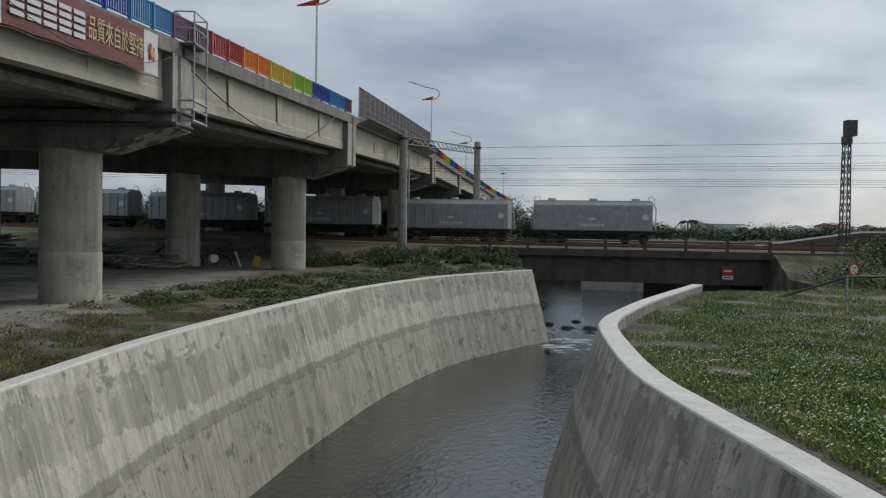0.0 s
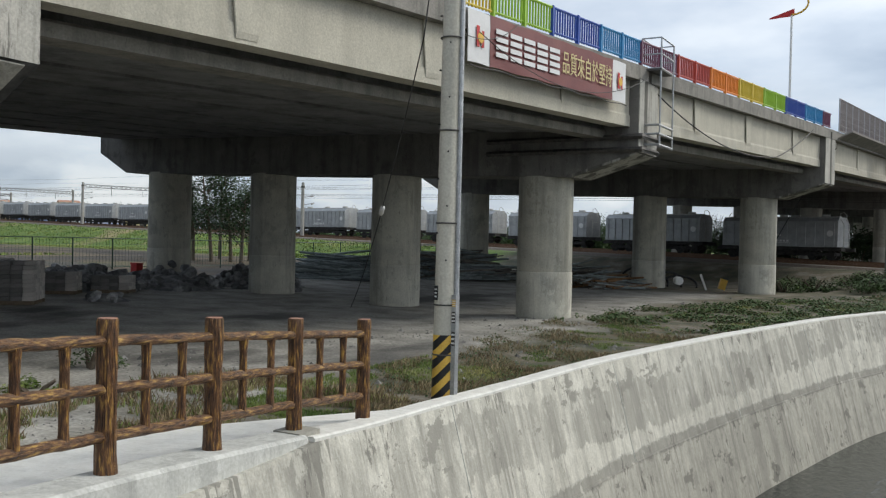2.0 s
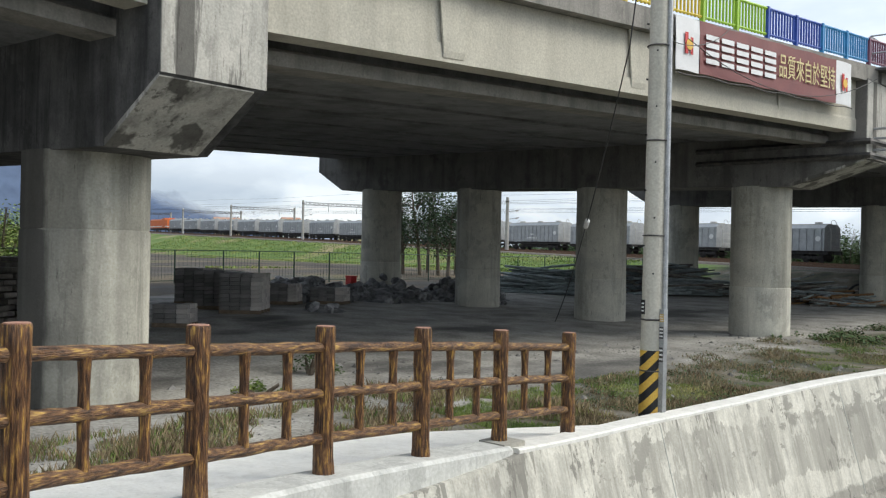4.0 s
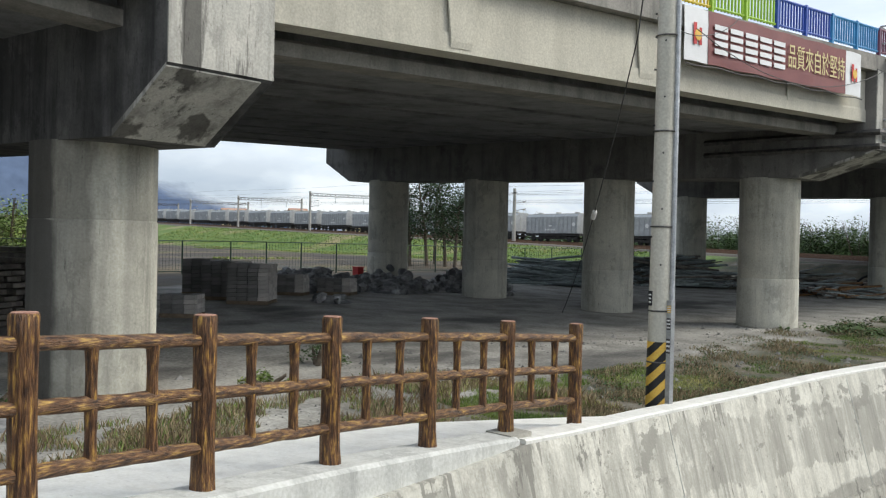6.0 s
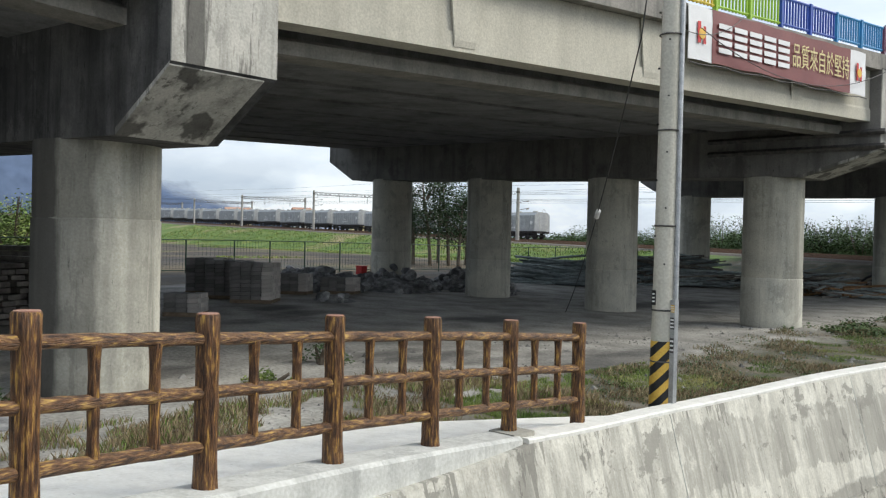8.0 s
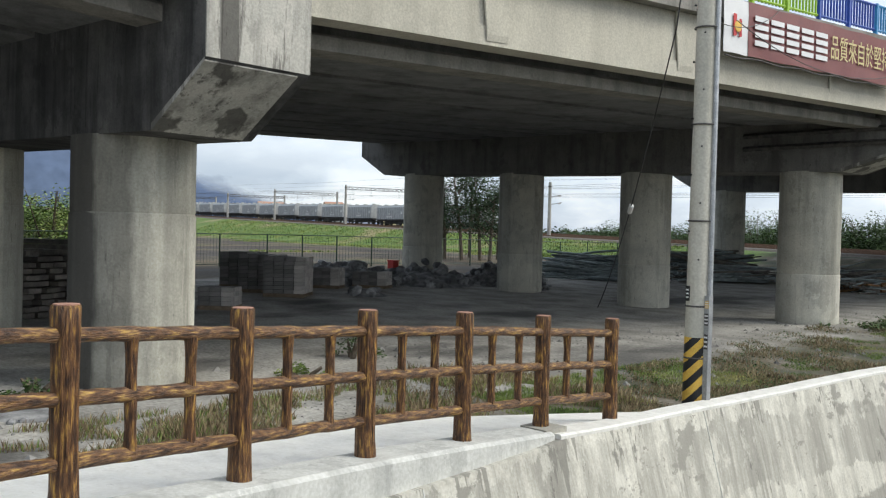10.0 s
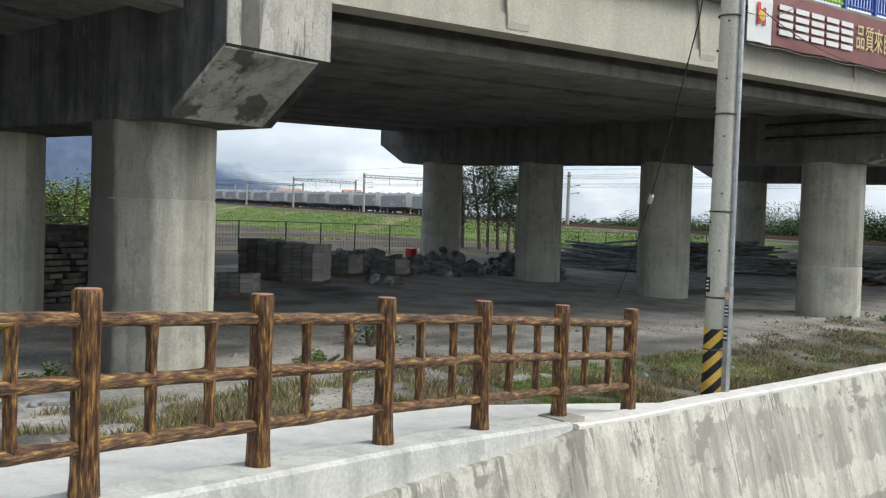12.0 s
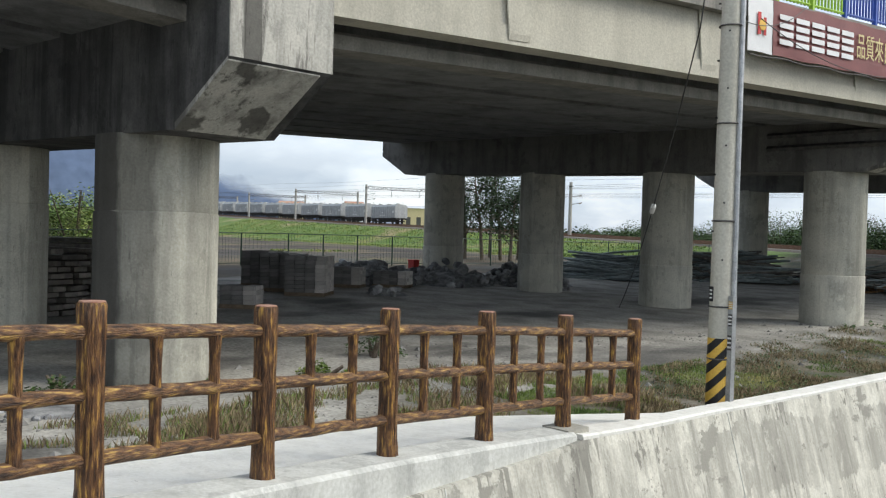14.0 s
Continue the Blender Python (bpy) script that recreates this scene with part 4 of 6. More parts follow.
ORDER = ["purple", "purple", "red", "red", "orange", "orange", "yellow", "yellow", "green", "green", "blue", "blue", "cyan", "cyan"]
PANEL = 1.285


brick_mesh = {}      # meshes shared by alike pieces


def railing():
    r = thing("rainbow_railing", label="steel parapet railing painted in rainbow colours panel by panel", category="railing", group="viaduct railing")
    y, k = 19.64 - 16 * PANEL, 10 - 16
    while y < 158:
        step = PANEL * (0.985 if y < 44 else 0.97)
        if not 43.4 < y + step / 2 < 71.0:
            c = ORDER[k % 14]
            if 24.6 < y < 25.6:
                c = "teal"
            a, b = edge_at(y, 1.72, 0.12), edge_at(y + step, 1.72, 0.12)
            d = b - a
            s = Shape()
            up = Vector((0, 0, 1))
            s.tube([a + up * 0.70, b + up * 0.70], 0.034, 6)
            s.tube([a + up * 0.13, b + up * 0.13], 0.026, 6)
            near = 11.0 < y < 44.0
            n = 10
            if near:
                pan = part("panel", s, "rail_" + c, r, c + " railing panel")
                for j in range(1, n):
                    p = a + d * (j / n)
                    if "bar" + c not in brick_mesh:
                        brick_mesh["bar" + c] = part("bar", Shape().box((0, 0, 0.395), (0.04, 0.036, 0.61)), "rail_" + c, pan).data
                        pan.children[0].matrix_basis = put(p.x, p.y, p.z)
                    else:
                        ob = new("bar", brick_mesh["bar" + c])
                        ob.parent, ob.matrix_basis = pan, put(p.x, p.y, p.z)
            else:
                for j in range(1, n):
                    p = a + d * (j / n)
                    s.box((p.x, p.y, p.z + 0.395), (0.06, 0.04, 0.61))
                tagged(part("panel", s, "rail_" + c, r, c + " railing panel"), kind="stuff")
            part("post", Shape().box((a.x, a.y, a.z + 0.36), (0.09, 0.09, 0.76)), "rail_" + c, r)
        y += step
        k += 1


railing()


def kerb_strip():
    """Low pale kerb under the railing."""
    for i in range(1, len(BENTS) - 1):
        s = Shape()
        s.loft([[pt(j, -FACE + o, v) for o, v in ((-0.24, 1.62), (-0.24, 1.72), (0.1, 1.72), (0.1, 1.62))] for j in (i, i + 1)])
        tagged(part("railing_kerb", s, "kerb"), "dark stained kerb under the parapet railing", "kerb", group="viaduct kerbs")


kerb_strip()


def screen():
    s = thing("throw_screen", label="grey slatted protection screen over the railway", category="screen")
    a, b = edge_at(44.2, 1.72, 0.3), edge_at(71.0, 1.72, 0.3)
    n = 20
    d = (b - a) / n
    up = Vector((0, 0, 1))
    H = 1.5
    for k in range(n + 1):
        p = a + d * k
        part("post", Shape().box((p.x, p.y, p.z + H / 2), (0.06, 0.06, H)), "galv", s)
    for k in range(n):
        p, q = a + d * k, a + d * (k + 1)
        pan = Shape()
        pan.tube([p + up * 0.03, q + up * 0.03], 0.025, 5).tube([p + up * H, q + up * H], 0.025, 5)
        for z in (0.3, 0.6, 0.9):
            pan.tube([p + up * z, q + up * z], 0.02, 4)
        fr = part("panel", pan, M["screen"], s)
        m = 14
        for j in range(1, m):
            c = p + (q - p) * (j / m)
            if "slat" not in brick_mesh:
                ob = part("slat", Shape().box((0, 0, H / 2), (0.02, 0.05, H)), M["screen"], fr)
                brick_mesh["slat"] = ob.data
            else:
                ob = new("slat", brick_mesh["slat"])
                ob.parent = fr
            ob.matrix_basis = put(c.x, c.y, c.z)
    # sloping catch plate that hangs out below the screen
    c0, c1 = edge_at(44.2, 1.3, 0.1), edge_at(71.0, 1.3, 0.1)
    o = Vector((0.95, -0.12, 0))
    pl = Shape().loft([[c0, a + o * 0.6 - up * 0.06, a + o * 0.6, c0 + up * 0.06], [c1, b + o * 0.6 - up * 0.06, b + o * 0.6, c1 + up * 0.06]])
    part("catch_plate", pl, "kerb", s)


M["screen"] = material("screen_mesh", ((0.20, 0.17, 0.17), (0.30, 0.27, 0.26)), 3, 0.6, 0.2, 0.05)
screen()


def text_mesh(body, size, mat, parent, m):
    cu = bpy.data.curves.new("lettering", 'FONT')
    cu.body, cu.size, cu.extrude, cu.align_x, cu.align_y = body, size, 0.004, 'CENTER', 'CENTER'
    cu.resolution_u = 3
    ob = bpy.data.objects.new("lettering", cu)
    scene.collection.objects.link(ob)
    dg = bpy.context.evaluated_depsgraph_get()
    me = bpy.data.meshes.new_from_object(ob.evaluated_get(dg))
    bpy.data.objects.remove(ob)
    me.materials.clear()
    me.materials.append(M[mat])
    t = new("lettering", me)
    t.parent = parent
    t.matrix_basis = m
    return t


def banner():
    a, c = edge_at(15.66, 1.16, 0.285), edge_at(23.08, 1.18, 0.285)
    a.z, c.z = 5.79, 5.955
    d = (c - a)
    L = d.length
    b = new("banner")
    x = d.normalized()
    up = Vector((0, 0, 1))
    up = (up - x * up.dot(x)).normalized()
    nrm = x.cross(up)
    m = Matrix((x, up, nrm)).transposed().to_4x4()
    m.translation = a * U
    b.matrix_basis = m
    tagged(b, "maroon and white advertising banner tied to the bridge girder", "banner")
    H = 1.05
    # slightly wavy cloth sheets in local x along, y up, z out
    def sheet(x0, x1, z, mat, name, label):
        s = Shape()
        n = max(4, int((x1 - x0) / 0.2))
        rows = []
        for j in range(5):
            rows.append([(x0 + (x1 - x0) * k / n, H * j / 4 + 0.012 * math.sin(k * 0.9), z + 0.018 * noise.noise((x0 + k * 0.3, j * 0.8, 0))) for k in range(n + 1)])
        back = [[(p[0], p[1], p[2] - 0.012) for p in r] for r in rows]
        for R0, flip in ((rows, False), (back, True)):
            for j in range(4):
                for k in range(n):
                    q = [R0[j][k], R0[j][k + 1], R0[j + 1][k + 1], R0[j + 1][k]]
                    s.add(q[::-1] if flip else q, [(0, 1, 2, 3)])
        return part(name, s, mat, b, label)
    x1, x2 = L * 0.108, L * 0.892
    sheet(0, x1, 0.0, "bannerwhite", "end_panel", "white end panel with emblem")
    sheet(x1, x2, 0.004, "maroon", "middle_panel", "maroon middle panel")
    sheet(x2, L, 0.0, "bannerwhite", "end_panel", "white end panel with emblem")
    for xc in (x1 / 2, (x2 + L) / 2):
        part("emblem", Shape().box((xc - 0.08, H * 0.52, 0.032), (0.10, 0.42, 0.006)), "red", b)
        part("emblem", Shape().box((xc + 0.10, H * 0.48, 0.032), (0.08, 0.34, 0.006)), "red", b)
        part("emblem", Shape().tube([(xc + 0.01, H * 0.5, 0.034), (xc + 0.01, H * 0.5, 0.042)], 0.11, 16), "yellow", b)
    # company name as plain white blocks of bars
    for k in range(5):
        xc = x1 + 0.42 + k * 0.57
        for dy in (-0.24, -0.08, 0.08, 0.24):
            part("name_bar", Shape().box((xc, H * 0.5 + dy, 0.036), (0.47, 0.10, 0.006)), "bannerwhite", b)
    part("cord", Shape().tube([(k * L / 24, -0.06 - 0.02 * math.sin(k * 1.3), 0.03) for k in range(25)], 0.012, 5), "cable", b)
    words = "品質來自於堅持"
    for k, ch in enumerate(words):
        text_mesh(ch, 0.48 * U, "cream", b, Matrix.Translation(((x1 + 3.24 + k * 0.385) * U, H * 0.5 * U, 0.04 * U)) @ Matrix.Diagonal((0.8, 1.2, 1, 1)))


banner()


def ladder_cage():
    c = thing("ladder_cage", label="galvanised steel access ladder with cage on the pier", category="ladder")
    x0, y0, y1 = -7.55, 24.6, 25.9
    tp, bt = 8.0, 4.95
    o = 0.55
    for y in (y0, y1):
        for x in (x0, x0 + o):
            low = bt if x > x0 else 5.4
            part("upright", Shape().tube([(x, y, low), (x, y, tp)], 0.026, 6), "galv", c)
    for z in (tp, tp - 0.45, 7.15):
        part("hoop", Shape().tube([(x0, y0, z), (x0 + o, y0, z), (x0 + o, y1, z), (x0, y1, z), (x0, y0, z)], 0.022, 6), "galv", c)
    for z in (5.0, 5.3, 5.55):
        part("guard", Shape().tube([(x0 - 0.6, y0 - 0.1, z), (x0 + o, y0 - 0.1, z), (x0 + o, y1, z)], 0.035, 6), "galv", c)
    for k in range(9):
        z = 5.6 + k * 0.17
        part("rung", Shape().tube([(x0 - 0.02, y0 + 0.2, z), (x0 - 0.02, y0 + 0.75, z)], 0.016, 6), "galv", c)
    part("platform", Shape().box((x0 + 0.25, (y0 + y1) / 2 - 0.2, 7.1), (0.7, 1.1, 0.05)), "steel", c)


ladder_cage()


def cap_conduits():
    """Two steel channels along the second pier's cap beam."""
    x, y, z = BENTS[3]
    d, l = bent_frame(3)
    for dz in (0.72, 1.08):
        s = Shape()
        pts = [Vector((x, y)) + l * u - d * w for u, w in ((1.6, 0.87), (-3.25, 0.87), (-3.25, -0.5))]
        s.tube([(p.x, p.y, z + dz) for p in pts], 0.075, 4)
        tagged(part("steel_channel", s, "steel"), "dark steel channel fixed along the cap beam", "steel channel", group="cap channels")


cap_conduits()


def street_lamp(y, h=5.3, flag=True):
    b = edge_at(y, 1.72, 0.0)
    s = thing("street_lamp", b.x, b.y, b.z, label="white street lamp with a curved yellow arm and red pennant", category="street lamp", group="viaduct lamps")
    part("pole", Shape().tube([(0, 0, -0.05), (0, 0, 0.75), (0, 0, 0.76), (0, 0, h - 1.2)], [0.075, 0.075, 0.05, 0.04], 10), "white", s)
    arc = [(0.0 + 0.62 * math.sin(a), 0, h - 0.75 - 0.45 * math.cos(a)) for a in [k * math.pi / 10 for k in range(0, 11)]]
    part("arm", Shape().tube(arc + [(-0.5, 0, h - 0.2), (-1.4, 0, h + 0.08)], 0.04, 6), "yellow", s)
    part("lamp_head", Shape().loft([[(-1.3, -0.1, h + 0.03), (-1.3, 0.1, h + 0.03), (-1.3, 0.1, h + 0.1), (-1.3, -0.1, h + 0.1)], [(-1.95, -0.07, h + 0.2), (-1.95, 0.07, h + 0.2), (-1.95, 0.07, h + 0.25), (-1.95, -0.07, h + 0.25)]]), "yellow", s)
    if flag:
        part("pennant", Shape().loft([[(0.1, -0.01, h - 1.25), (0.1, 0.01, h - 1.25), (0.1, 0.01, h - 0.95), (0.1, -0.01, h - 0.95)], [(-0.85, -0.01, h - 1.3), (-0.85, 0.01, h - 1.3), (-0.85, 0.01, h - 1.25), (-0.85, -0.01, h - 1.25)]]), "red", s)


for y, h in ((37.9, 5.3), (74.0, 5.7), (108.0, 5.2), (150.0, 5.5)):
    street_lamp(y, h)


def slung_cable(name, a, b, sag, r, label, n=14):
    a, b = Vector(a), Vector(b)
    pts = [a.lerp(b, k / n) - Vector((0, 0, sag * 4 * (k / n) * (1 - k / n))) for k in range(n + 1)]
    tagged(part(name, Shape().tube(pts, r, 5), "cable"), label, "cable", group="cables")


e = edge
slung_cable("cable", e(3, 0.04, 1.1, 0.12), e(3, 0.62, 0.0, 0.12), 0.55, 0.022, "loose black cable slung along the bridge girder")
slung_cable("cable", e(3, 0.62, 0.0, 0.12), e(3, 0.84, 1.4, 0.28), 0.1, 0.022, "loose black cable slung along the bridge girder")
slung_cable("cable", e(2, 0.52, 1.25, 0.42), e(2, 0.97, 1.35, 0.42), 0.75, 0.009, "cable drooping below the banner")
slung_cable("cable", e(4, 0.05, 1.0, 0.12), (-6.7, 43.2, 2.6), -0.2, 0.022, "loose cable hanging down to the pier")


# ---- utility pole with hazard stripes ----
def utility_pole():
    x, y = -6.13, 10.95
    s = thing("utility_pole", x, y, -0.15, label="concrete utility pole with a yellow and black striped foot", category="utility pole")
    lean = lambda z: (0.006 * z, -0.002 * z, z)
    part("shaft", Shape().tube([lean(0), lean(9.0)], [0.152, 0.108], 24), "pole", s, smooth=True)
    # hazard sleeve: alternate helical bands
    n, top = 32, 1.03
    for k in range(6):
        z0 = -0.35 + k * 0.26
        for q, mat in ((0, "black"), (1, "yellow")):
            band = Shape()
            vs, fs = [], []
            for j in range(n + 1):
                a = 2 * math.pi * j / n
                off = 0.13 * q + z0 + 0.16 * math.sin(a + 1.06)
                for zz in (off, off + 0.132):
                    zc = min(max(zz, 0.02), top)
                    r = 0.157 - 0.004 * zc
                    vs.append((r * math.cos(a) + 0.006 * zc, r * math.sin(a), zc))
            for j in range(n):
                fs.append((2 * j, 2 * j + 2, 2 * j + 3, 2 * j + 1))
            band.add(vs, fs)
            zs = [v[2] for v in vs]
            if max(zs) - min(zs) > 0.02:
                part("stripe", band, mat, s, mat + " hazard stripe")
    part("conduit", Shape().tube([(0.18, 0.03, 0), (0.175, 0.03, 3.0), (0.18, 0.03, 9.0)], 0.038, 10), "galv", s, "grey conduit pipe")
    guard = part("conduit_guard", Shape().box((0.182, 0.0, 0.8), (0.07, 0.10, 1.6)), "galv", s, "dented steel guard round the conduit's foot")
    for z, h, mat in ((1.28, 0.16, "steel"), (0.98, 0.2, "steel"), (1.48, 0.1, "yellow")):
        part("sticker", Shape().box((0.182, -0.0525, z), (0.055, 0.004, h)), mat, guard)
        for k in range(3):
            part("sticker_bar", Shape().box((0.182, -0.056, z - h * 0.3 + k * h * 0.3), (0.05, 0.003, h * 0.12)), "white", guard)
    for z in (0.75, 1.45, 2.6, 3.9, 5.2):
        part("strap", Shape().tube([(0.006 * z + 0.152 * math.cos(a), 0.152 * math.sin(a), z) for a in [k * math.pi / 8 for k in range(17)]], 0.012, 5), "steel", s)
    for k in range(16):
        z = 1.7 + k * 0.38
        a = -1.0 if k % 2 else -2.1
        part("step_socket", Shape().tube([(0.13 * math.cos(a), 0.13 * math.sin(a), z), (0.155 * math.cos(a), 0.155 * math.sin(a), z)], 0.014, 6), "black", s)
    part("plate", Shape().box((-0.05, -0.148, 1.62), (0.055, 0.02, 0.2)), "black", s, "small dark number plate")
    for k in range(3):
        part("plate_bar", Shape().box((-0.05, -0.16, 1.57 + k * 0.05), (0.035, 0.004, 0.02)), "white", s)


utility_pole()


def guy_wire():
    a, b = Vector((-6.95, 11.6, 5.28)), Vector((-15.9, 22.5, 0.05))
    g = thing("hanging_wire", label="slack wire with a white insulator hanging from the girder", category="wire")
    pts = [a.lerp(b, k / 12) - Vector((0, 0, 1.7 * (k / 12) * (1 - k / 12))) for k in range(13)]
    part("wire", Shape().tube([(-6.25, 10.95, 7.5)] + pts, 0.011, 5), "cable", g)
    p, q = pts[4].lerp(pts[5], 0.6), pts[4].lerp(pts[5], 0.9)
    part("insulator", Shape().tube([p, p.lerp(q, 0.1), p.lerp(q, 0.9), q], [0.025, 0.055, 0.055, 0.025], 10), "white", g)


guy_wire()
slung_cable("cable", (-8.9, 11.0, 7.2), (-6.2, 10.9, 5.9), 0.1, 0.009, "service cable from the girder to the pole")
slung_cable("cable", (-6.2, 10.85, 5.3), (-8.1, 17.5, 6.9), 0.3, 0.007, "service cable from the pole to the railing")


# ---- yard under the viaduct ----
M["paver"] = material("grey_pavers", ((0.15, 0.145, 0.14), (0.24, 0.23, 0.22)), 3, 0.95, bump=0.3, island=0.25)
M["paver_end"] = material("pale_paver_ends", ((0.44, 0.41, 0.38), (0.58, 0.54, 0.50)), 3, 0.95, bump=0.3, island=0.2)
M["pallet"] = material("weathered_pallet_wood", ((0.16, 0.12, 0.08), (0.26, 0.2, 0.14)), 6, 0.9)
M["debris"] = material("broken_concrete", ((0.12, 0.122, 0.125), (0.25, 0.252, 0.255), (0.42, 0.42, 0.415)), 2.5, 0.95, bump=0.5, island=0.4)
M["pipe"] = material("grey_green_pipe", ((0.16, 0.19, 0.19), (0.30, 0.34, 0.34)), 3, 0.6, 0.1, 0.1, island=0.4)
M["rustpipe"] = material("rusty_pipe", ((0.14, 0.07, 0.03), (0.30, 0.17, 0.07)), 4, 0.8, 0.1, 0.2, island=0.3)
M["timber"] = material("grey_timber", ((0.10, 0.09, 0.08), (0.22, 0.20, 0.17)), 4, 0.9, bump=0.3, island=0.35)

def small_block(name, size, mat, parent, loc, rz=0.0):
    key = (name, size, mat)
    if key not in brick_mesh:
        o = part(name, Shape().box((0, 0, 0), size), mat, parent)
        brick_mesh[key] = o.data
    else:
        o = new(name, brick_mesh[key])
        o.parent = parent
    o.matrix_basis = put(*loc, 0, 0, rz)
    return o


def paver_pallet(x, y, rz, nx, ny, nz, label):
    p = thing("paver_pallet", x, y, ground_z(x, y), rz, label, "pallet of pavers", "paver pallets")
    bw, bd, bh = 0.30, 0.19, 0.118
    for k in range(4):
        part("pallet_board", Shape().box((0, (k - 1.5) * ny * bd / 3.3, 0.05), (nx * bw, 0.12, 0.1)), "pallet", p)
    rr = random.Random(int(x * 100))
    for c in range(nz):
        for a in range(nx):
            for b in range(ny):
                if 0 < a < nx - 1 and 0 < b < ny - 1 and c < nz - 1:
                    continue
                if c == nz - 1 and rr.random() < 0.12:
                    continue
                small_block("paver", (bw - 0.012, bd - 0.012, bh - 0.01), "paver_end" if a == nx - 1 else "paver", p,
                            ((a - (nx - 1) / 2) * bw + rr.uniform(-0.008, 0.008), (b - (ny - 1) / 2) * bd, 0.16 + c * bh), rr.uniform(-1, 1))


for px, py, nx, nz in ((-21.95, 15.35, 4, 9), (-23.6, 15.55, 4, 9), (-25.3, 15.9, 4, 9)):
    paver_pallet(px, py, 42, nx, 7, nz, "stacked grey concrete pavers on a wooden pallet")
paver_pallet(-20.0, 11.9, 40, 3, 4, 4, "low dark stack of grey concrete pavers")
paver_pallet(-24.2, 18.4, 35, 4, 4, 5, "low stack of grey concrete pavers by the rubble")
paver_pallet(-23.6, 20.0, 30, 4, 4, 4, "low stack of grey concrete pavers by the rubble")


def timber_stack(x, y, rz, seed):
    p = thing("timber_stack", x, y, ground_z(x, y), rz, "untidy stack of grey timber and slabs on the yard", "timber stack")
    rr = random.Random(seed)
    for c in range(11):
        for a in range(4):
            if c > 7 and rr.random() < 0.4:
                continue
            part("plank", Shape().box((rr.uniform(-0.1, 0.1), (a - 1.5) * 0.42, 0.08 + c * 0.145), (2.0 + rr.uniform(-0.3, 0.3), 0.36, 0.11), Matrix.Rotation(rr.uniform(-0.05, 0.05), 3, 'Z')), "timber", p)
    return p


timber_stack(-22.3, 7.9, 20, 3)
timber_stack(-24.2, 9.4, 35, 5)


def rubble(x, y, rx, ry, h, count, seed, label, smin=0.12, smax=0.5):
    """A heap of broken lumps, each with its own facets."""
    heap = thing("rubble_heap", x, y, ground_z(x, y) - 0.03, 0, label, "rubble heap", "rubble heaps")
    rr = random.Random(seed)
    base = Shape()
    n = 18
    rings = []
    for k in range(5):
        t = 1 - k / 4.6
        rings.append([(rx * t * math.cos(2 * math.pi * j / n) * (1 + 0.15 * noise.noise((j, k, seed))), ry * t * math.sin(2 * math.pi * j / n) * (1 + 0.15 * noise.noise((j, k, seed + 9))),
                       h * 0.55 * (1 - t ** 1.6) * (1 + 0.2 * noise.noise((j * 0.7, k, 4)))) for j in range(n)])
    base.loft(rings)
    part("spoil", base, "debris", heap, "fine dark spoil")
    for k in range(count):
        a, q = rr.uniform(0, 6.283), math.sqrt(rr.random())
        px, py = rx * q * math.cos(a), ry * q * math.sin(a)
        s = rr.uniform(smin, smax)
        pz = h * (1 - q ** 1.5) * rr.uniform(0.55, 0.9) + s * 0.12
        m = Euler((rr.uniform(-0.6, 0.6), rr.uniform(-0.6, 0.6), rr.uniform(0, 6))).to_matrix()
        lump = Shape()
        ring = lambda z, f: [m @ Vector((s * f * rr.uniform(0.7, 1.1) * math.cos(j * 1.2566), s * f * rr.uniform(0.5, 0.9) * math.sin(j * 1.2566), z * s)) + Vector((px, py, pz)) for j in range(5)]
        lump.loft([ring(-0.3, 0.45), ring(0.0, 0.62), ring(0.28, 0.4)])
        part("lump", lump, "debris", heap)


rubble(-25.5, 20.3, 2.2, 1.6, 0.8, 70, 1, "heap of broken grey concrete lumps")
rubble(-25.0, 23.6, 2.2, 2.0, 1.0, 90, 2, "heap of broken grey concrete lumps by a pier")
rubble(-24.4, 27.6, 2.4, 1.7, 0.9, 80, 4, "heap of broken grey concrete and stone by a pier")
rubble(-27.4, 21.8, 2.4, 1.6, 0.9, 70, 7, "heap of broken grey concrete lumps before the fence", 0.2, 0.6)
rubble(-22.6, 26.2, 1.6, 1.0, 0.5, 40, 9, "low spread of broken grey stone by a pier")
rubble(-21.6, 18.0, 0.8, 0.7, 0.35, 10, 6, "few broken slabs in front of the heap", 0.2, 0.4)
rubble(-11.3, 4.0, 1.2, 0.7, 0.12, 30, 8, "scattered pale stones by the pier", 0.05, 0.14)


def pipe_pile(x, y, rz, w, length, count, mats, seed, label, r0=0.03, r1=0.065, h=0.9):
    p = thing("pipe_pile", x, y, ground_z(x, y), rz, label, "pipe pile", "pipe piles")
    rr = random.Random(seed)
    for k in range(count):
        t = rr.uniform(-1, 1)
        hh = h * (1 - abs(t) ** 1.5) * rr.uniform(0.05, 1.0)
        L = length * rr.uniform(0.6, 1.0) / 2
        a, c = rr.uniform(-0.45, 0.45), rr.uniform(-0.16, 0.16)
        r = rr.uniform(r0, r1)
        yy = t * w / 2
        o = rr.uniform(-0.6, 0.6)
        part("pipe", Shape().tube([(o - L, yy - L * a, max(r, hh - L * c)), (o, yy, hh + r), (o + L, yy + L * a, max(r, hh + L * c))], r, 8), rr.choice(mats), p)


